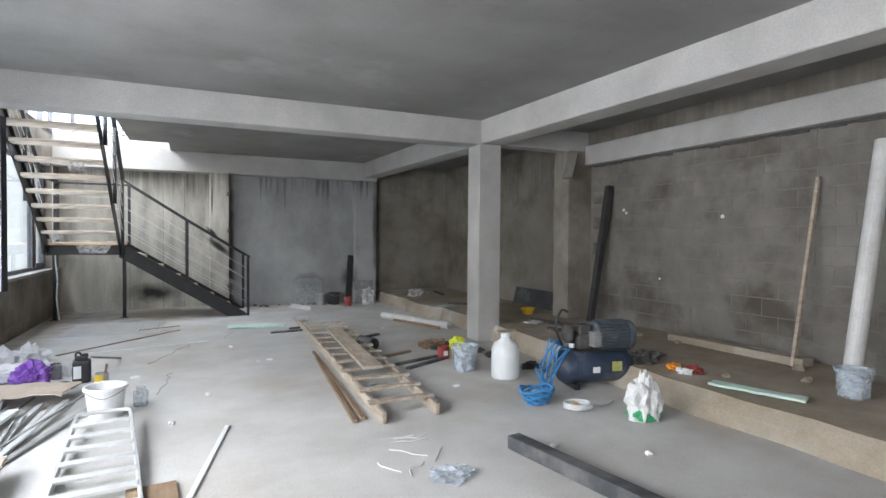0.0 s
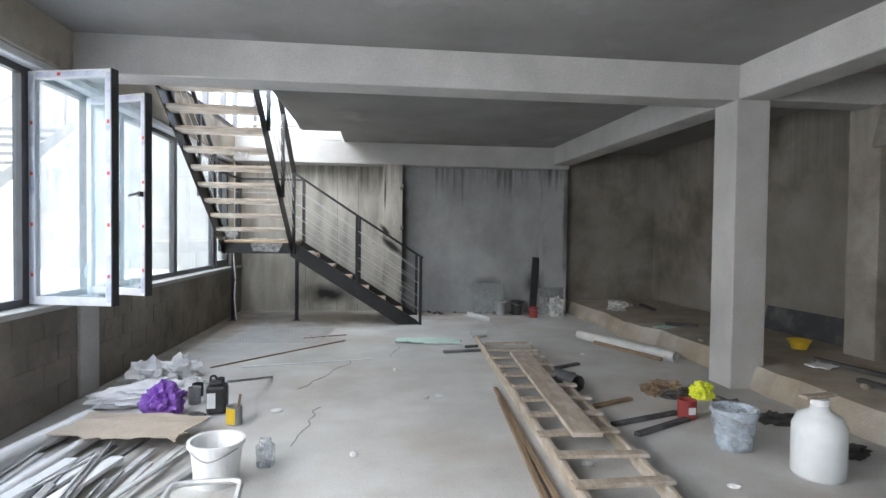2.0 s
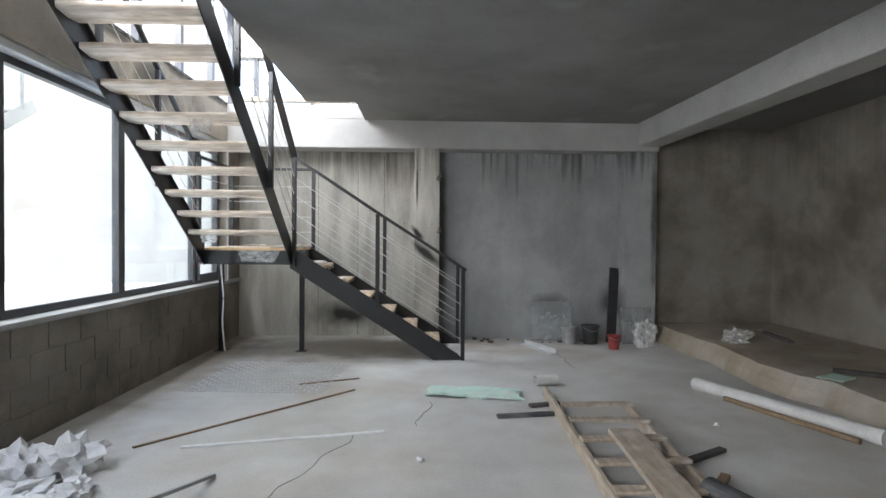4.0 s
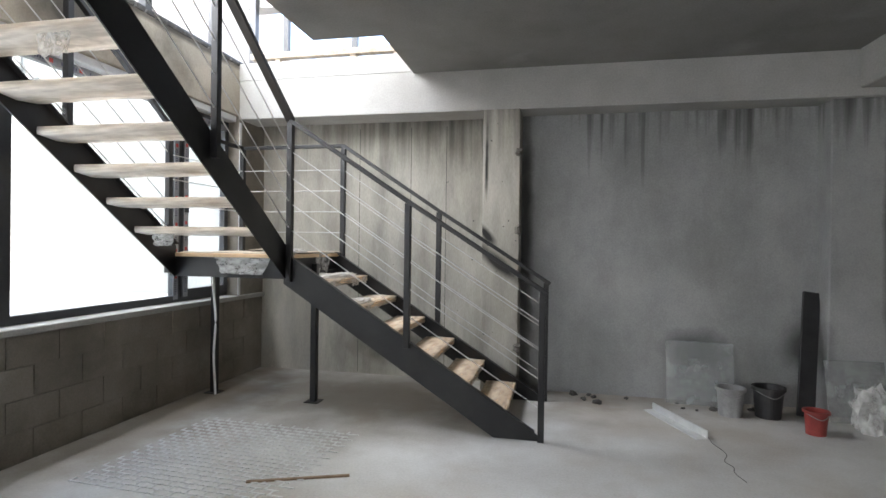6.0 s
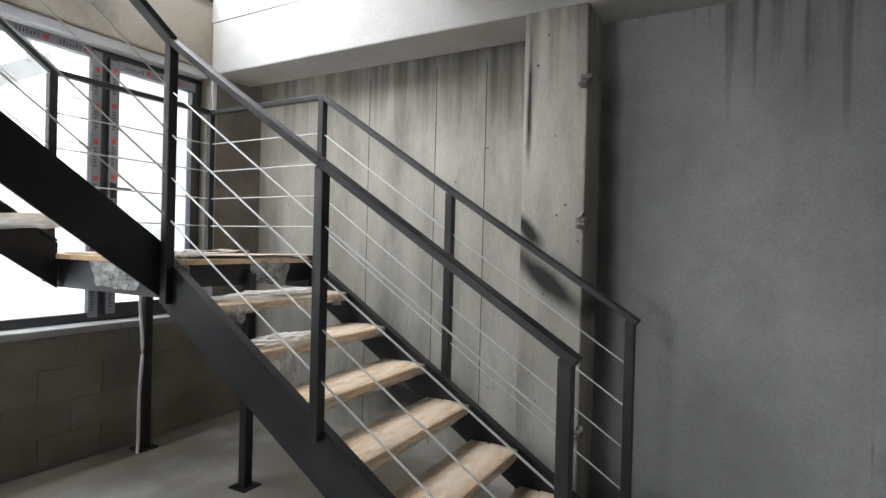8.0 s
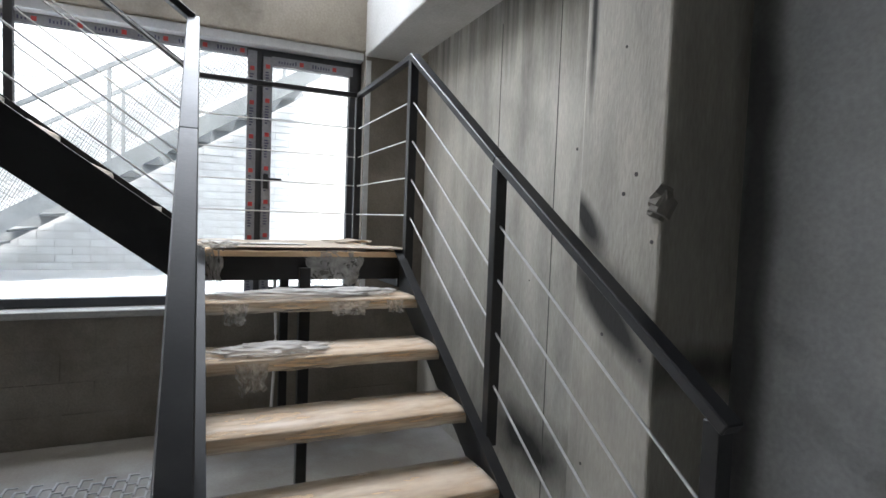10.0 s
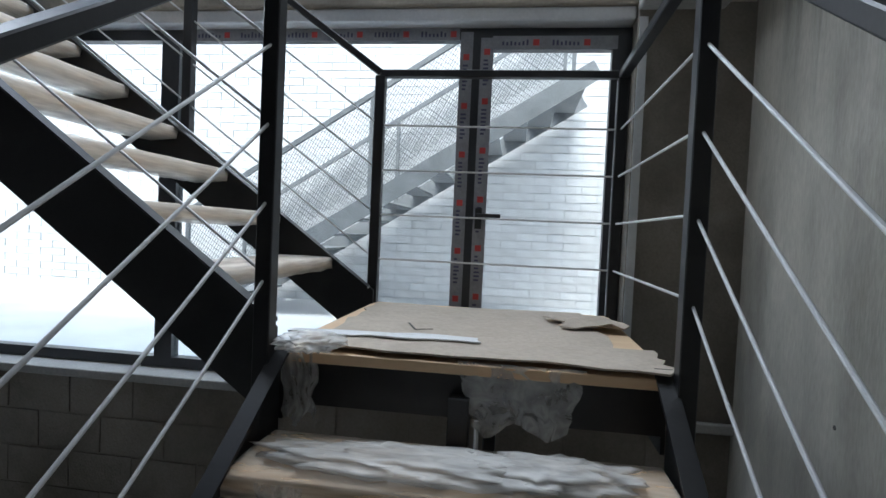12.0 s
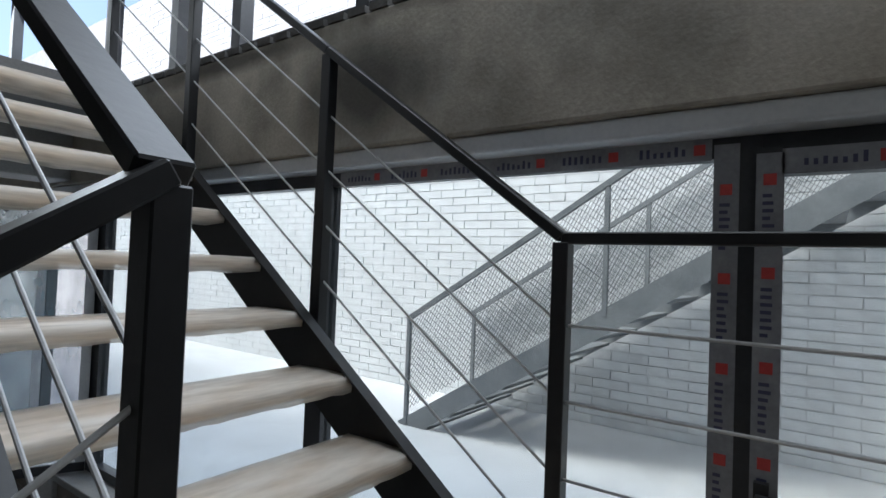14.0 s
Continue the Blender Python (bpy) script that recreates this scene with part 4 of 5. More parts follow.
curve_bm(bm, [(-2.43, 12.36, 1.36), (-2.42, 12.36, 1.05), (-2.40, 12.37, 0.75), (-2.41, 12.36, 0.4), (-2.38, 12.34, 0.12), (-2.36, 12.32, 0.012)], 0.012)
solid("hanging_cord", bm, "paper", "white frayed cord hanging from the landing to the floor", "cord")
# slotted plastic mesh on the floor below the stair
bm = B()
for j in range(22):
    y = j * 0.062
    for i in range(11):
        x = i * 0.125 + (0.0625 if j % 2 else 0)
        box(bm, x, x + 0.105, y, y + 0.012, 0, 0.007)
        box(bm, x, x + 0.012, y, y + 0.062, 0, 0.005)
laid("plastic_mesh", bm, "pvc", "pale slotted plastic mesh sheet lying flat on the floor", "mesh", (-2.05, 10.35, 0.001), (0, 0, -3))

# ---- timber ladder, plank and battens ----
lad = thing("timber_ladder", "long handmade timber ladder lying on the floor, white with dust", "ladder")
ends = (((1.33, 4.68), (1.58, 10.2)), ((1.84, 4.72), (2.2, 9.6)))
for (a, b), (c, d) in ends:
    bm = B()
    bar(bm, (a, b, 0.05), (c, d, 0.05), 0.045, 0.10, 0.008)
    part("rail", bm, "timber", lad)
bm = box(B(), -0.315, 0.315, -0.045, 0.045, -0.012, 0.012, 0.004)
rung = mesh_of("rung", bm, "timber")
rr = random.Random(3)
for i in range(12):
    f = 0.05 + i * 0.083
    xa, xb = 1.33 + 0.25 * f, 1.84 + 0.36 * f
    o = new("rung", rung)
    o.parent, o.location, o.rotation_euler = lad, ((xa + xb) / 2 + rr.uniform(-0.03, 0.03), 4.72 + 5.0 * f, 0.113), (0, 0, rr.uniform(-0.05, 0.08))
bm = box(B(), -0.11, 0.11, -1.36, 1.36, 0, 0.035, 0.005)
laid("plank", bm, "timber", "dusty pale plank lying across the ladder rungs", "plank", (1.76, 7.42, 0.127), (0, 0, -4))
for x, y, a, l in ((1.27, 6.3, -3.0, 2.9), (1.21, 6.1, -4.5, 2.6)):
    laid("batten", box(B(), -0.02, 0.02, -l / 2, l / 2, 0, 0.03, 0.004), "brown", "thin brown wooden batten beside the ladder", "batten", (x, y, 0), (0, 0, a), "floor battens")
for x, y, a, l, m in ((1.32, 9.55, -82, 0.62, "tube"), (1.5, 9.85, -75, 0.3, "rubber"), (2.35, 8.6, -60, 0.55, "rubber"), (2.2, 8.1, -40, 0.5, "brown"), (2.45, 6.75, -70, 0.75, "tube"), (2.5, 6.55, -62, 0.7, "tube"), (2.35, 7.2, -65, 0.5, "brown")):
    laid("offcut", box(B(), -0.03, 0.03, -l / 2, l / 2, 0, 0.03, 0.004), m, "dark dusty offcut lying beside the ladder", "offcut", (x, y, 0), (0, 0, a), "floor offcuts")


def pipe(name, p, q, r, material, label, wall=0.006):
    """A hollow pipe."""
    p, q = Vector(p), Vector(q)
    L = (q - p).length
    bm = B()
    lathe(bm, [(r - wall, 0.002), (r - wall, 0), (r, 0), (r, L), (r - wall, L), (r - wall, 0.003)], 20)
    bmesh.ops.delete(bm, geom=[f for f in bm.faces if len(f.verts) > 4], context="FACES")
    ob = solid(name, bm, material, label, "pipe", smooth=False)
    ob.matrix_world = Matrix.Translation(p) @ (q - p).to_track_quat("Z", "Y").to_matrix().to_4x4()
    return ob


pipe("plastic_pipe", (3.22, 10.42, 0.065), (3.88, 8.80, 0.065), 0.065, "pvc", "long pale plastic drain pipe lying on the floor")
pipe("plastic_pipe", (3.30, 10.0, 0.025), (3.72, 8.85, 0.025), 0.025, "brown", "thin brown pipe lying beside the drain pipe")
pipe("pipe_offcut", (1.56, 10.56, 0.055), (1.80, 10.62, 0.055), 0.055, "pvc", "short pale pipe offcut on the floor")
pipe("pipe_offcut", (2.16, 7.60, 0.085), (2.05, 7.92, 0.085), 0.085, "tube", "short dark pipe offcut beside the ladder")

# ---- along the windows ----
al = thing("aluminium_ladder", "dusty aluminium stepladder lying on its side rails", "ladder", (-0.72, 4.6, 0.02), (3, 0, 5))
for s in (-1, 1):
    bm = B()
    bar(bm, (s * 0.26, -1.1, 0.03), (s * 0.19, 0.92, 0.03), 0.025, 0.06, 0.004)
    part("side_rail", bm, "alu", al)
for i in range(8):
    y = -0.95 + i * 0.235
    w = 0.255 - 0.035 * (y + 1.1)
    part("step", box(B(), -w, w, y - 0.035, y + 0.035, 0.045, 0.066, 0.004), "alu", al)
bm = B()
curve_bm(bm, [(-0.19, 0.90, 0.035), (-0.17, 0.99, 0.04), (0, 1.01, 0.04), (0.17, 0.99, 0.04), (0.19, 0.90, 0.035)], 0.018)
part("top_bow", bm, "alu", al, smooth=True)


def bucket(name, loc, r, h, material, label, inside=None, handle=True, category="bucket", rim=0.012):
    """An open tapered bucket with rim and wire handle."""
    w = thing(name, label, category, loc)
    bm = lathe(B(), [(r * 0.82, 0), (r * 0.86, h * 0.3), (r * 0.97, h * 0.9), (r + rim, h * 0.9), (r + rim, h), (r * 0.95, h), (r * 0.80, 0.02), (0.001, 0.02)], 28)
    part("body", bm, material, w, smooth=False)
    if inside:
        part("contents", lathe(B(), [(r * 0.84, h * 0.45), (r * 0.86, h * 0.5), (r * 0.5, h * 0.53), (0.002, h * 0.55)], 20), inside, w)
    if handle:
        bm = B()
        curve_bm(bm, [(-r, 0, h * 0.93), (-r * 0.8, -r * 0.6, h * 0.85), (0, -r * 1.12, h * 0.72), (r * 0.8, -r * 0.6, h * 0.85), (r, 0, h * 0.93)], 0.004)
        part("handle", bm, "grey", w, "wire handle")
    return w


bucket("paint_bucket", (-0.83, 5.85, 0), 0.16, 0.27, "white", "white plastic paint bucket stained with filler", "paper")
bm = lathe(B(), [(0.06, 0), (0.065, 0.13), (0.04, 0.15), (0.04, 0.18), (0.03, 0.18)], 16)
laid("plastic_bottle", bm, "clear", "clear bluish plastic bottle cut open beside the bucket", "bottle", (-0.58, 6.08, 0), smooth=True)

can = thing("canister", "black plastic canister with cut-open top and white label", "canister", (-1.22, 7.22, 0), (0, 0, 8))
bm = box(B(), -0.085, 0.085, -0.075, 0.075, 0, 0.25, 0.03)
box(bm, -0.065, 0.055, -0.055, 0.055, 0.235, 0.285, 0.02)
part("body", bm, "black", can)
part("neck", lathe(B(), [(0.03, 0.27), (0.03, 0.305), (0.024, 0.305), (0.022, 0.28)], 16, 0.03, 0), "black", can, "open black neck")
part("grip", curve_bm(B(), [(-0.055, 0, 0.275), (-0.05, 0, 0.315), (-0.02, 0, 0.32), (0.0, 0, 0.285)], 0.011), "black", can, "moulded grip", True)
part("label", box(B(), -0.075, -0.005, -0.0785, -0.0752, 0.06, 0.19), "white", can, "white paper label")


def tin(loc, r, h, mats, label, brush=False):
    w = thing("tin_can", label, "tin", loc, group="tins by the canister")
    part("body", lathe(B(), [(r, 0), (r, h), (r * 0.93, h), (r * 0.9, 0.03), (0.001, 0.03)], 20), mats[0], w)
    if len(mats) > 1:
        bm = B()
        n = 9
        pts = [(-(r + 0.002) * math.cos(a), -(r + 0.002) * math.sin(a)) for a in np.linspace(-0.2, 1.9, n)]
        va = [(bm.verts.new((x, y, 0.012)), bm.verts.new((x, y, h - 0.012))) for x, y in pts]
        for a, b in zip(va, va[1:]):
            bm.faces.new((a[0], b[0], b[1], a[1]))
        part("label", bm, mats[1], w, "yellow label")
    if brush:
        bm = B()
        bar(bm, (0.02, 0, 0.05), (0.045, 0.01, h + 0.09), 0.012, 0.02)
        part("brush", bm, "brown", w, "brush handle")
    return w


tin((-1.0, 6.92, 0), 0.062, 0.15, ("grey", "yellow"), "yellow and white paint tin with a brush in it", True)
tin((-1.50, 7.50, 0), 0.055, 0.15, ("grey",), "open grey tin can on the floor")
tin((-1.40, 7.62, 0), 0.05, 0.15, ("pvc",), "open pale tin can on the floor")
tin((-1.55, 7.74, 0), 0.05, 0.12, ("black",), "open dark tin can on the floor")
laid("purple_bag", lump(B(), 0.155, 0.14, 0.155, 0.45, 5, 4, 4.5), "purple", "crumpled purple plastic bag", "bag", (-1.66, 7.20, 0))
laid("white_sack", lump(B(), 0.42, 0.20, 0.10, 0.3, 6, 4, 3), "paper", "white woven sack lying flat beside the wall", "sack", (-1.98, 7.60, 0), (0, 0, 30))
for i, (x, y, s, h) in enumerate(((-2.2, 8.25, 0.2, 0.13), (-1.95, 8.42, 0.19, 0.12), (-2.05, 8.05, 0.2, 0.05), (-1.72, 8.1, 0.12, 0.05), (-2.2, 8.52, 0.13, 0.08))):
    laid("crumpled_wrapping", lump(B(), s, s * 0.7, h, 0.9, 11 + i, 3, 3.5), "paper", "crumpled white wrapping paper by the parapet", "paper", (x, y, 0), (0, 0, 40 * i), "crumpled wrappings")
laid("cardboard_sheet", sheet_bm(B(), 1.0, 0.52, 0.008, 14, 8, 0.02, 0.06, 31), "card", "torn beige cardboard panel on the pile of bars", "cardboard", (-1.68, 6.62, 0.10), (0, 0, -10))
laid("dark_rag", lump(B(), 0.10, 0.07, 0.04, 0.7, 9, 3, 3), "rubber", "small dark rag beside the purple bag", "rag", (-1.36, 7.02, 0))
laid("bucket_cover", lathe(B(), [(0.10, 0), (0.105, 0.012), (0.09, 0.018), (0.001, 0.016)], 24), "white", "white plastic bucket lid on the floor", "lid", (-2.28, 7.18, 0))
laid("bucket_cover", lathe(B(), [(0.05, 0), (0.052, 0.01), (0.04, 0.014), (0.001, 0.012)], 20), "white", "small white lid on the floor", "lid", (-0.72, 7.22, 0))
for i, (p, q, r) in enumerate((((-2.32, 5.75, 0.07), (-2.12, 6.95, 0.07), 0.068), ((-2.0, 5.55, 0.04), (-1.9, 6.6, 0.05), 0.04), ((-2.25, 4.6, 0.05), (-2.2, 5.7, 0.05), 0.05))):
    pipe("white_tube", p, q, r, "white", "white plastic tube lying on the heap by the parapet")
rb = random.Random(12)
for i in range(26):
    x0, y0 = rb.uniform(-2.1, -1.35), rb.uniform(4.2, 4.9)
    a, l = rb.uniform(-0.28, 0.32), rb.uniform(1.2, 1.9)
    bm = B()
    z = 0.015 + 0.012 * (i % 5)
    bar(bm, (x0, y0, z), (x0 + a * l, y0 + l, z + rb.uniform(0, 0.03)), rb.choice((0.014, 0.02, 0.045)), 0.016)
    solid("steel_bar", bm, rb.choice(("grey", "tube", "rod", "alu")), "loose steel profile in the heap by the parapet", "steel bar", group="heap of steel bars")
for i in range(4):
    x0 = -2.25 + i * 0.14
    bm = B()
    bar(bm, (x0, 4.2, 0.04), (x0 + 0.28, 6.15, 0.05), 0.09, 0.03, 0.004)
    solid("window_profile", bm, "white", "white plastic window profile in the heap", "profile", group="white profiles")
laid("foam_board", box(B(), -0.32, 0.32, -0.55, 0.55, 0, 0.03, 0.004), "card", "pale pinkish board lying on the floor", "board", (-1.52, 4.15, 0.11), (0, 0, 4))
laid("brown_board", box(B(), -0.14, 0.14, -0.2, 0.2, 0, 0.02, 0.003), "brown", "reddish-brown wooden board offcut on the floor", "board", (-0.36, 3.96, 0), (0, 0, 5))
for p, q, m, lb in (((0.12, 5.15), (-0.16, 3.9), "white", "bent metal strip on the floor"), ((-1.41, 8.84), (0.06, 9.16), "white", "long white plastic strip on the floor"), ((-1.76, 8.84), (-0.34, 10.39), "brown", "long thin brown stick on the floor"), ((-0.95, 10.6), (-0.35, 10.85), "brown", "short brown stick on the floor")):
    bm = B()
    bar(bm, (*p, 0.008), (*q, 0.008), 0.035 if m != "brown" else 0.022, 0.012)
    solid("floor_strip", bm, m, lb, "strip", group="floor strips")
bm = B()
bar(bm, (-1.14, 7.25, 0.26), (-0.98, 8.35, 0.01), 0.02, 0.02)
solid("leaning_stick", bm, "grey", "grey stick leaning on the black canister", "stick")
bm = sheet_bm(B(), 0.95, 0.34, 0.02, 14, 6, 0.02, 0.07, 44)
laid("foam_sheet", bm, "foam", "pale mint foam sheet lying on the floor", "foam sheet", (0.88, 10.25, 0), (0, 0, -9))

# ---- round the column ----
bucket("clear_bucket", (2.82, 6.12, 0), 0.16, 0.30, "clear", "clear bluish plastic bucket with rubble", "grey")
jug = thing("water_jug", "large milky plastic water jug with a wooden scrap on top", "jug", (3.08, 5.62, 0))
part("body", lathe(B(), [(0.15, 0), (0.16, 0.02), (0.16, 0.33), (0.13, 0.40), (0.06, 0.44), (0.05, 0.49), (0.04, 0.49)], 28), "milk", jug, smooth=True)
part("cap", lathe(B(), [(0.055, 0.47), (0.055, 0.51), (0.001, 0.515)], 20), "white", jug)
bm = B()
bar(bm, (-0.14, -0.02, 0.53), (0.13, 0.04, 0.525), 0.06, 0.018)
part("wood_scrap", bm, "timber", jug)
pot = thing("red_pot", "red painted tin pot with white label", "pot", (2.84, 6.78, 0))
part("body", lathe(B(), [(0.075, 0), (0.08, 0.16), (0.072, 0.16), (0.07, 0.02), (0.001, 0.02)], 22), "red", pot)
part("label", box(B(), -0.03, 0.03, -0.084, -0.078, 0.05, 0.11), "white", pot)
laid("lime_bag", lump(B(), 0.11, 0.08, 0.10, 0.35, 21, 4, 2.2), "lime", "bright lime yellow plastic bag at the column foot", "bag", (3.3, 7.3, 0.0))
for i, (x, y, s, m) in enumerate(((3.05, 7.35, 0.10, "rubber"), (3.3, 7.45, 0.13, "rubber"), (2.9, 7.55, 0.13, "brown"), (3.4, 7.0, 0.13, "rubber"), (3.15, 7.7, 0.12, "brown"), (3.55, 6.6, 0.14, "rubber"), (3.6, 5.9, 0.12, "rubber"))):
    laid("rubbish_scrap", lump(B(), s, s * 0.6, s * 0.35, 0.9, 50 + i, 3, 3), m, "dark crumpled rubbish by the column foot", "rubbish", (x, y, 0), (0, 0, 35 * i), "rubbish by the column")

comp = thing("compressor", "dusty navy air compressor with motor on a horizontal tank", "compressor", (3.80, 4.95, 0), (0, 0, -12))
def drum(bm, x0, x1, y, z, r, bulge):
    """A lying drum along x with domed ends."""
    prof = [(x0 - bulge, 0.02), (x0 - bulge * 0.85, r * 0.5), (x0 - bulge * 0.45, r * 0.84), (x0, r), (x1, r), (x1 + bulge * 0.45, r * 0.84), (x1 + bulge * 0.85, r * 0.5), (x1 + bulge, 0.02)]
    n = 28
    rings = [[bm.verts.new((x, y + q * math.cos(6.28319 * i / n), z + q * math.sin(6.28319 * i / n))) for i in range(n)] for x, q in prof]
    for p, q in zip(rings, rings[1:]):
        for i in range(n):
            bm.faces.new((p[i], p[(i + 1) % n], q[(i + 1) % n], q[i]))
    bm.faces.new(rings[0])
    bm.faces.new(rings[-1][::-1])
    return bm


part("tank", drum(B(), -0.38, 0.32, 0, 0.22, 0.175, 0.09), "navy", comp, smooth=True)
for x in (-0.3, 0.26):
    part("seam", drum(B(), x - 0.008, x + 0.008, 0, 0.22, 0.178, 0.002), "navy", comp)
motor = part("motor", drum(B(), 0.0, 0.36, 0.05, 0.53, 0.155, 0.05), "motor", comp, "ribbed blue-grey motor housing")
fin = mesh_of("fin", box(B(), 0.01, 0.35, -0.004, 0.004, 0.153, 0.172), "motor")
for i in range(26):
    o = new("fin", fin)
    o.parent, o.location, o.rotation_euler = motor, (0, 0.05, 0.53), (6.28319 * i / 26, 0, 0)
part("fan_cover", drum(B(), 0.37, 0.42, 0.05, 0.53, 0.16, 0.035), "motor", comp, "slotted fan cover", smooth=True)
part("mount_plate", box(B(), -0.26, 0.36, -0.09, 0.16, 0.385, 0.40, 0.003), "black", comp)
part("pump", box(box(B(), -0.24, -0.04, -0.07, 0.13, 0.40, 0.56, 0.03), -0.21, -0.07, -0.04, 0.10, 0.56, 0.66, 0.02), "rubber", comp, "dark cast pump block")
cyl = part("cylinder", box(B(), -0.11, -0.02, -0.16, -0.05, 0.44, 0.60, 0.012), "grey", comp, "finned silver cylinder head")
cf = mesh_of("cooling_fin", box(B(), -0.12, -0.01, -0.17, -0.05, -0.004, 0.004), "grey")
for i in range(6):
    o = new("cooling_fin", cf)
    o.parent, o.location = cyl, (0, 0, 0.455 + i * 0.026)
bm = B()
drum(bm, -0.33, -0.29, 0.04, 0.56, 0.10, 0.03)
part("air_filter", bm, "rubber", comp, "round dusty air filter", smooth=True)
part("gauge", lathe(B(), [(0.03, 0.42), (0.03, 0.46), (0.001, 0.46)], 14, -0.28, 0), "white", comp)
part("label", box(B(), 0.10, 0.21, -0.180, -0.172, 0.19, 0.29), "old_label", comp, "faded yellow-green label")
part("sticker", box(B(), -0.12, -0.04, -0.1795, -0.173, 0.18, 0.24), "white", comp)
for x in (-0.28, 0.28):
    part("foot", box(B(), x - 0.03, x + 0.03, -0.15, 0.15, 0, 0.06, 0.006), "black", comp)
bm = B()
curve_bm(bm, [(-0.34, 0.1, 0.42), (-0.42, 0.1, 0.62), (-0.36, 0.1, 0.80), (-0.28, 0.1, 0.78)], 0.014)
part("handle", bm, "black", comp, smooth=True)
strap = thing("blue_strap", "tangled bright blue strap and netting on the floor", "strap", (2.85, 4.66, 0))
for i in range(7):
    bm = B()
    r = 0.10 + 0.012 * i
    curve_bm(bm, [(r * math.cos(a + i), 0.8 * r * math.sin(a + i), 0.02 + 0.02 * i + 0.02 * math.sin(3 * a + i)) for a in np.linspace(0, 6.3, 10)], 0.013)
    part("coil", bm, "blue", strap, smooth=True)
bm = B()
for i in range(8):
    w = 0.03 * math.sin(2.4 * i)
    curve_bm(bm, [(0.06 + 0.02 * i, 0.02 * i, 0.07), (0.22 + w, 0.10 + 0.03 * i, 0.11 + 0.02 * i), (0.38 - w, 0.20 + 0.04 * i, 0.24 + w), (0.50 + w, 0.25 + 0.03 * i, 0.36 + 0.02 * i), (0.62, 0.30 + 0.03 * i, 0.42)], 0.009)
part("loose_end", bm, "blue", strap, smooth=True)
hose = thing("hose_coil", "coiled cream hose with orange fitting", "hose", (3.10, 4.36, 0))
bm = B()
curve_bm(bm, [((0.13 + 0.01 * math.sin(5 * a)) * math.cos(a), 0.11 * math.sin(a), 0.02 + 0.008 * a / 3) for a in np.linspace(0, 18, 40)] + [(0.3, -0.02, 0.015), (0.45, 0.05, 0.012)], 0.010)
part("tube", bm, "milk", hose, smooth=True)
part("fitting", box(B(), -0.12, -0.02, -0.05, -0.01, 0.03, 0.07, 0.008), "orange", hose, "orange fitting")
sack = thing("filler_sack", "white plastic sack with green base, half full and slumped", "sack", (3.46, 3.92, 0))
bm = lump(B(), 0.15, 0.12, 0.24, 0.35, 33, 4, 3)
for v in bm.verts:
    if v.co.z > 0.25:
        f = 1 - (v.co.z - 0.25) * 2.3
        v.co.x *= max(f, 0.3)
        v.co.y *= max(f, 0.3)
part("body", bm, "paper", sack)
part("green_base", lump(B(), 0.153, 0.123, 0.075, 0.2, 33, 3, 3), "green", sack, "green printed base")
bm = B()
bar(bm, (2.06, 3.82, 0.05), (2.36, 2.0, 0.05), 0.12, 0.10, 0.006)
solid("steel_box_tube", bm, "tube", "dark grey rectangular steel tube lying on the floor", "steel tube")
laid("crumpled_plastic", lump(B(), 0.12, 0.09, 0.03, 0.9, 71, 3, 3.5), "clear", "crumpled clear plastic on the floor", "plastic", (1.42, 3.55, 0))
rr = random.Random(5)
for i in range(7):
    x, y = 0.98 + rr.uniform(-0.2, 0.5), 4.05 + rr.uniform(-0.3, 0.35)
    bm = B()
    curve_bm(bm, [(x + 0.1 * j * math.cos(i) + rr.uniform(-0.03, 0.03), y + 0.07 * j * math.sin(i * 2.1) + rr.uniform(-0.03, 0.03), 0.005) for j in range(4)], 0.004, 5)
    solid("plastic_string", bm, "paper", "thin white plastic string on the floor", "string", group="floor strings")
for i, (x, y) in enumerate(((0.75, 7.55), (0.62, 7.5), (0.0, 6.2), (1.6, 5.9), (2.35, 3.7), (2.9, 3.3), (0.35, 8.6), (2.4, 5.5), (2.85, 9.3), (-0.3, 5.4))):
    laid("floor_scrap", lump(B(), 0.035, 0.025, 0.014, 0.6, 80 + i, 2, 3), "paper", "small white scrap on the floor", "scrap", (x, y, 0), (0, 0, 50 * i), "floor scraps")

# ---- on the earth bench ----
laid("foam_strip", sheet_bm(B(), 0.75, 0.13, 0.02, 10, 3, 0.01, 0.02, 60), "foam", "mint foam strip lying on the earth bench", "foam strip", (4.28, 3.45, 0.262), (0, 0, -70))
for i, (x, y, m, s) in enumerate(((4.3, 4.75, "rubber", 0.17), (4.35, 4.4, "orange", 0.09), (4.42, 4.2, "red", 0.10), (4.3, 4.22, "paper", 0.08))):
    laid("work_rag", lump(B(), s, s * 0.6, s * 0.4, 0.8, 90 + i, 3, 3), m, "crumpled coloured work rag on the earth bench", "rag", (x, y, 0.245), (0, 0, 30 * i), "work rags")
bucket("pale_bucket", (4.95, 3.05, 0.255), 0.14, 0.24, "clear", "pale blue plastic bucket on the earth bench")
laid("yellow_bowl", lathe(B(), [(0.08, 0), (0.12, 0.10), (0.13, 0.10), (0.125, 0.11), (0.07, 0.02), (0.001, 0.02)], 22), "yellow", "yellow plastic bowl on the earth bench", "bowl", (5.15, 8.3, 0.262))
laid("white_sheet", sheet_bm(B(), 0.35, 0.22, 0.01, 6, 5, 0.01, 0.04, 66), "paper", "white paper scrap on the earth bench", "paper", (4.72, 7.45, 0.262), (0, 0, 25))
bm = box(B(), -0.03, 0.0, -0.75, 0.75, 0, 0.34, 0.004)
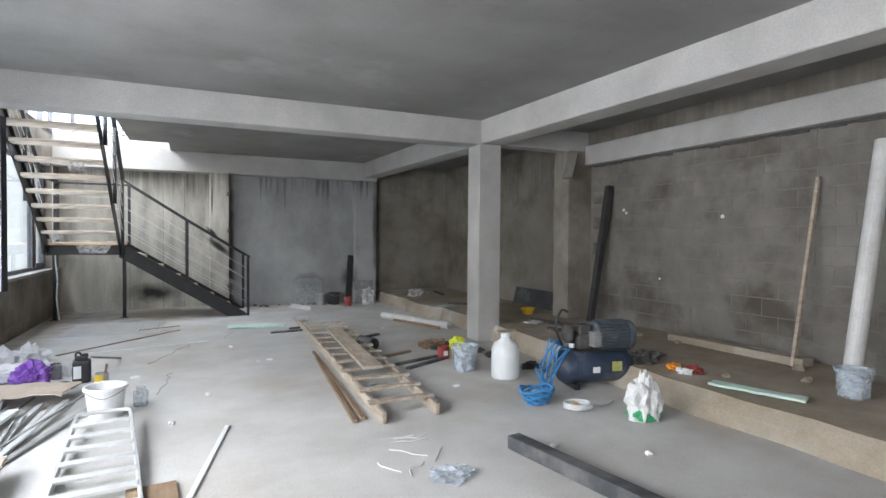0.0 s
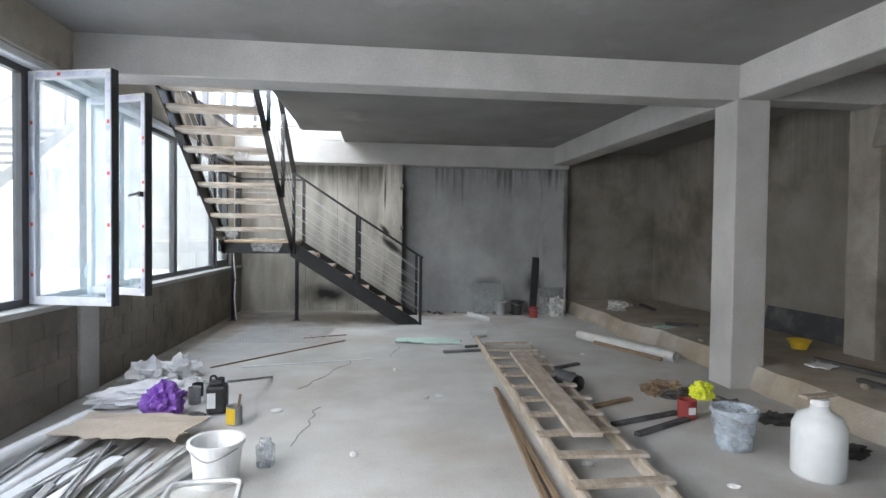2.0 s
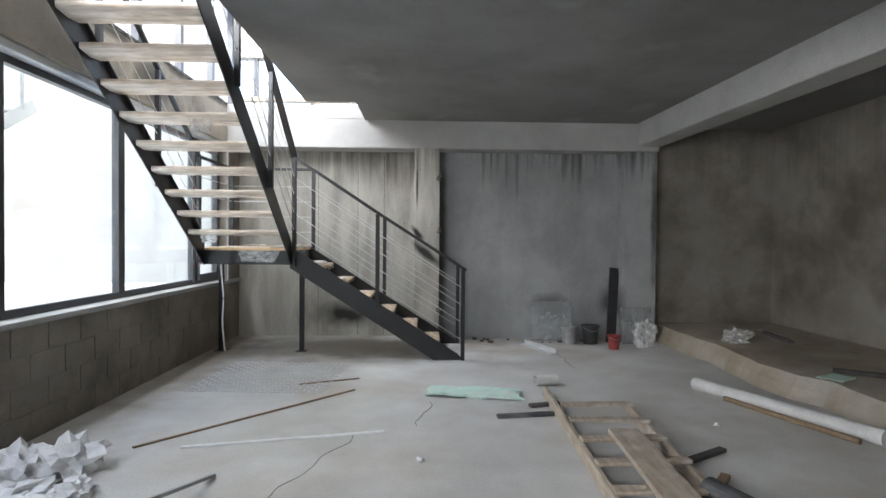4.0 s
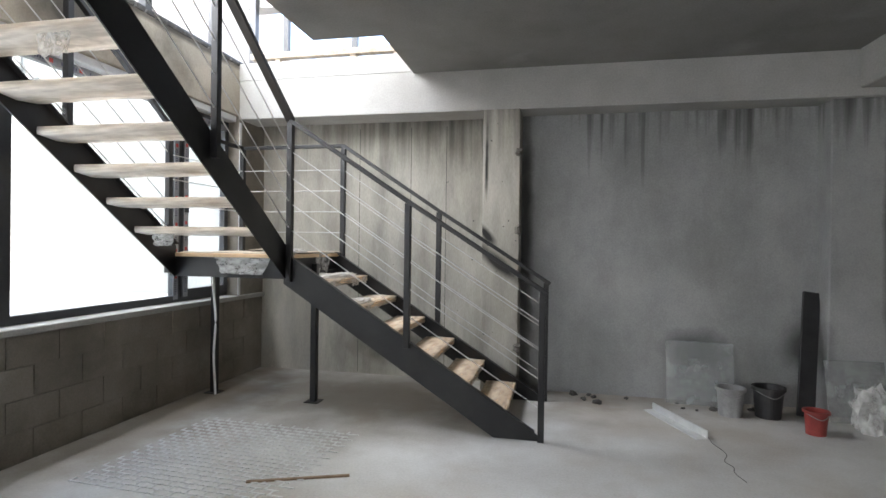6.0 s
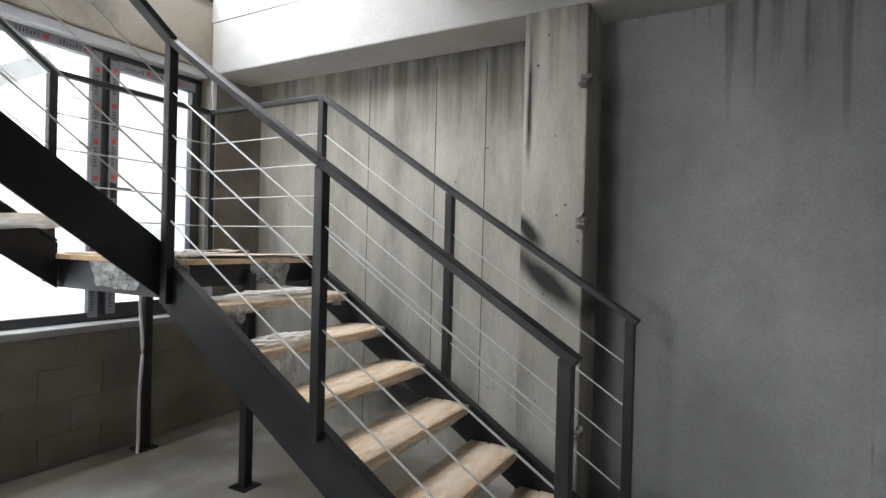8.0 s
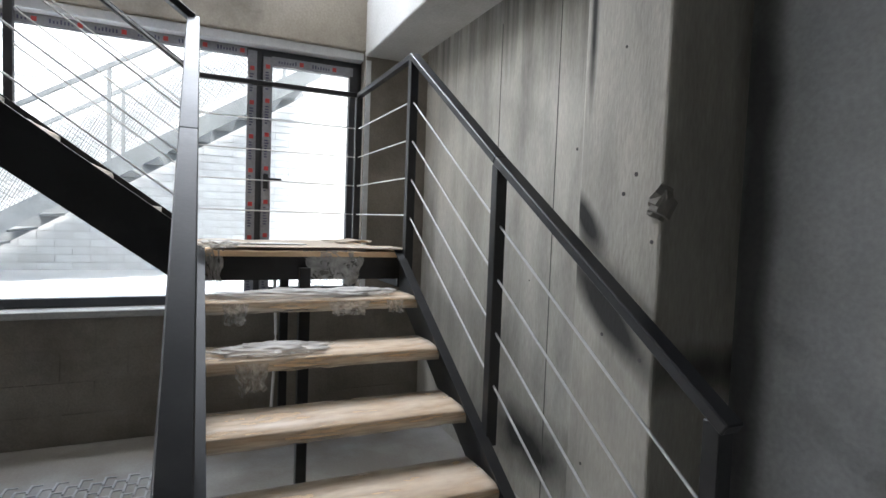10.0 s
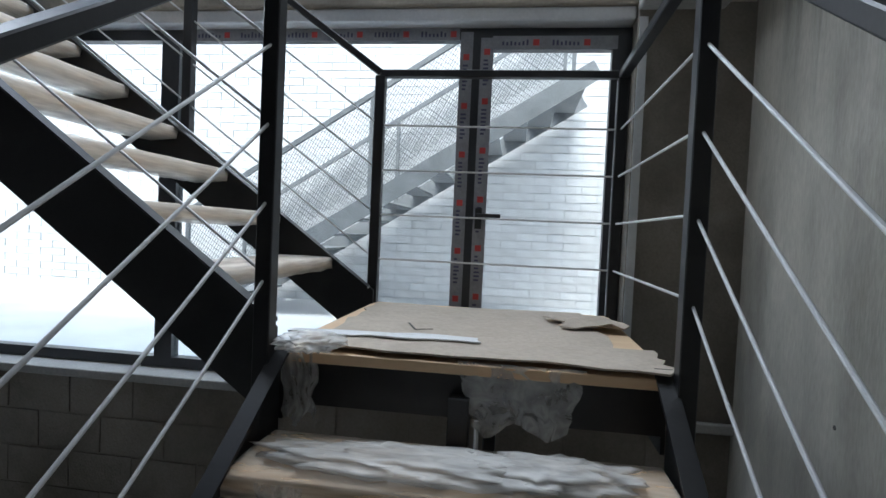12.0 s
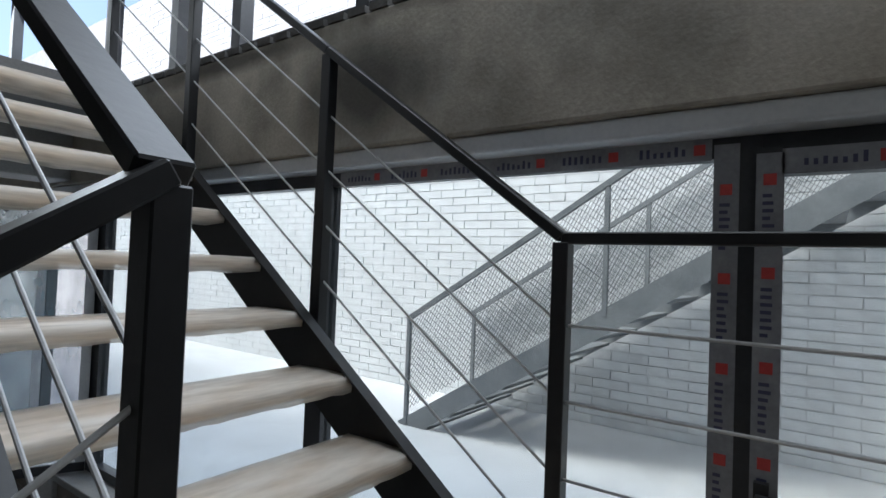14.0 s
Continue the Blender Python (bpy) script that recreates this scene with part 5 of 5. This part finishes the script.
laid("dark_board", bm, "tube", "dark grey board leaning on the plastered wall", "board", (5.78, 9.0, 0.26), (0, 14, 0))
bm = B()
bar(bm, (5.60, 7.20, 0.26), (5.90, 7.14, 2.42), 0.11, 0.09, 0.006)
solid("leaning_tube", bm, "black", "tall black steel tube leaning at the pilaster", "steel tube")
bm = B()
bar(bm, (5.55, 3.95, 0.26), (5.92, 3.95, 2.25), 0.035, 0.05, 0.004)
solid("leaning_lath", bm, "timber", "pale wooden lath leaning on the block wall", "lath")
pipe("leaning_pipe", (5.12, 3.17, 0.27), (5.66, 3.22, 2.50), 0.075, "pvc", "wide grey plastic pipe leaning on the block wall")
laid("bench_plank", box(B(), -0.10, 0.10, -0.85, 0.85, 0, 0.09, 0.01), "earth", "dusty plank along the foot of the block wall", "plank", (5.62, 4.7, 0.262), (0, 0, 2))
for x, y, a, l in ((5.1, 11.95, -8, 0.75), (4.62, 9.95, 55, 0.45), (4.9, 7.2, 10, 1.0), (4.6, 6.2, 5, 1.3)):
    laid("dark_bar", box(B(), -0.035, 0.035, -l / 2, l / 2, 0, 0.04, 0.004), "rubber", "dark bar lying on the earth bench", "bar", (x, y, 0.262), (0, 0, a), "bars on the bench")
laid("crumpled_film", lump(B(), 0.14, 0.10, 0.10, 0.8, 101, 3, 3), "film", "crumpled clear film on the earth bench", "plastic film", (4.42, 11.75, 0.25))
laid("glass_scrap", sheet_bm(B(), 0.28, 0.22, 0.006, 4, 4, 0.004, 0.04, 70), "foam", "greenish glass scrap on the earth bench", "glass", (4.3, 9.85, 0.262), (0, 0, 30))
rr = random.Random(9)
for i in range(46):
    x, y = (rr.uniform(4.1, 5.8), rr.uniform(1.5, 13.2)) if i < 34 else (rr.uniform(0.7, 3.3), rr.uniform(13.0, 13.3))
    s = rr.uniform(0.02, 0.05) * (1 if i < 34 else 0.6)
    laid("rubble_stone", lump(B(), s * 1.4, s, s * 0.8, 0.7, i, 2, 2), "earth" if i < 34 else "rubber", "small rubble lump on the ground", "rubble", (x, y, 0.248 if i < 34 else 0), (0, 0, 37 * i), "rubble lumps")

# ---- at the far wall ----
bm = B()
bar(bm, (3.22, 13.06, 0), (3.36, 13.33, 1.13), 0.15, 0.03, 0.004, (0, 1, 0.2))
solid("leaning_board", bm, "black", "dark narrow board leaning on the grey wall", "board")
bucket("black_bucket", (2.88, 12.98, 0), 0.13, 0.28, "black", "black rubber bucket at the wall")
bucket("grey_bucket", (2.55, 12.95, 0), 0.12, 0.26, "grey", "grey bucket at the wall")
bucket("red_bucket", (3.10, 12.56, 0), 0.09, 0.20, "red", "small dark red bucket on the floor")
for x, w, h, a in ((2.35, 0.62, 0.62, -6), (3.62, 0.5, 0.55, 4)):
    bm = box(B(), -w / 2, w / 2, -0.006, 0.006, 0, h, 0.002)
    laid("glass_sheet", bm, "sheet", "dusty grey glass sheet leaning on the wall", "glass", (x, 13.20 if x < 3 else 12.95, 0), (-14, 0, a), "leaning glass sheets")
laid("crumpled_film", lump(B(), 0.13, 0.12, 0.22, 0.9, 111, 3, 3), "film", "crumpled clear film heaped at the corner column", "plastic film", (3.62, 12.75, 0))
bm = box(box(B(), -0.05, 0.05, -0.4, 0.4, 0, 0.008), 0.042, 0.05, -0.4, 0.4, 0.008, 0.07)
laid("metal_angle", bm, "alu", "pale metal angle lying on the floor by the wall", "angle", (1.98, 12.55, 0), (0, 0, 22))

# concrete scars, seams and fixings on the walls
rr = random.Random(21)
bm = B()
for x, z, s in ((0.575, 1.72, 0.06), (0.57, 2.5, 0.05), (0.575, 0.5, 0.04)):
    for i in range(5):
        rodm(bm, (x + rr.uniform(-0.025, 0.005), 13.046, z + rr.uniform(-s, s)), (x, 13.07, z), 0.02 + s * 0.3 * rr.random(), 7)
struct("spall", bm, "mortar", "spalled concrete patches on the pilaster edge")
bm = B()
for i in range(22):
    x, z = rr.uniform(0.22, 0.55) if i < 12 else rr.uniform(-1.9, 0.1), rr.uniform(0.4, 2.8)
    y = 13.05 if i < 12 else YF
    rodm(bm, (x, y - 0.002, z), (x, y + 0.01, z), rr.uniform(0.004, 0.009), 8)
struct("form_hole", bm, "rubber", "small form-tie holes in the concrete")
bm = B()
for x in (-1.35, -0.72, -0.3):
    box(bm, x, x + 0.006, YF - 0.002, YF + 0.01, 0.02, 2.9)
struct("board_seam", bm, "rubber", "dark formwork board seams in the concrete")
bm = B()
for x in (1.25, 1.95, 2.65):
    box(bm, x, x + 0.005, 13.377, 13.39, 0.02, 2.9)
struct("board_seam_grey", bm, "wall_grey", "faint formwork board seams in the grey wall")
rr = random.Random(4)
bm = B()
for i in range(8):
    y, z = rr.uniform(1.5, 7.3), rr.uniform(0.7, 2.3)
    rodm(bm, (5.957, y, z), (5.97, y, z), rr.uniform(0.008, 0.028), 9)
struct("plaster_dab", bm, "paper", "white plaster dabs on the block wall")
bm = B()
for i in range(70):
    y = -1 + i * 0.124
    box(bm, 5.94, 5.99, y, y + 0.124, 2.772 + rr.uniform(-0.02, 0.01), 2.803)
struct("block_gap", bm, "rubber", "dark ragged gap between blocks and ring beam")

rr = random.Random(31)
for x, y, l in ((-0.62, 7.9, 1.3), (-0.45, 6.4, 0.9), (0.3, 9.3, 0.7), (2.2, 11.4, 0.9)):
    pts, a = [], rr.uniform(1.2, 1.9)
    for i in range(9):
        pts.append((x + l * i / 8 * math.cos(a) + rr.uniform(-0.03, 0.03), y + l * i / 8 * math.sin(a) + rr.uniform(-0.02, 0.02), 0.0005))
    struct("floor_crack", curve_bm(B(), pts, 0.0028, 4, 3), "rubber", "fine crack in the floor screed")


# ---- pieces of walls: blocks and bricks ----
def courses(parent, name, material, x, y0, y1, z0, rows, length, height, depth, near, joint=0.012, face=1):
    """Running-bond pieces on a wall that faces along x; those in the near stretch are single parts, the rest one mesh."""
    rnd = random.Random(7)
    meshes = []
    for i in range(5):
        bm = B()
        l, h = length - joint, height - joint
        box(bm, -depth, depth, -l / 2, l / 2, -h / 2, h / 2)
        for v in bm.verts:
            v.co += Vector((rnd.uniform(-1, 1) * depth * 0.08, rnd.uniform(-0.004, 0.004), rnd.uniform(-0.003, 0.003)))
        meshes.append(mesh_of(name, bm, material))
    rest = B()
    made = 0
    for r in range(rows):
        y = y0 + (length / 2 if r % 2 else 0) + length / 2
        while y + length / 2 <= y1 + 0.01:
            z = z0 + (r + 0.5) * height
            if near[0] < y < near[1] and near[2] < z < near[3] and made < 300:
                ob = new(name, rnd.choice(meshes))
                ob.parent, ob.location = parent, (x + rnd.uniform(-0.003, 0.003), y, z)
                made += 1
            else:
                dx = rnd.uniform(-0.003, 0.003)
                box(rest, x - depth + dx, x + depth + dx, y - length / 2 + joint / 2, y + length / 2 - joint / 2, z - height / 2 + joint / 2, z + height / 2 - joint / 2)
            y += length
    if rest.verts:
        tagged(part(name + "_field", rest, material, parent), kind="stuff")
    else:
        rest.free()


courses(parapet, "block", "parapet_block", WX - 0.012, 3.0, 13.6, 0.0, 4, 0.40, 0.22, 0.006, (3, 14, 0, 1))
courses(right_wall, "block", "block", 5.975, -1.0, 7.64, 0.26, 12, 0.40, 0.21, 0.0045, (0.5, 7.7, 0.2, 3))
courses(yard_wall, "brick", "whitebrick", -7.02, -6.1, 14.3, 0.78, 72, 0.40, 0.105, 0.014, (9.5, 13.6, 0.78, 3.6), 0.010)
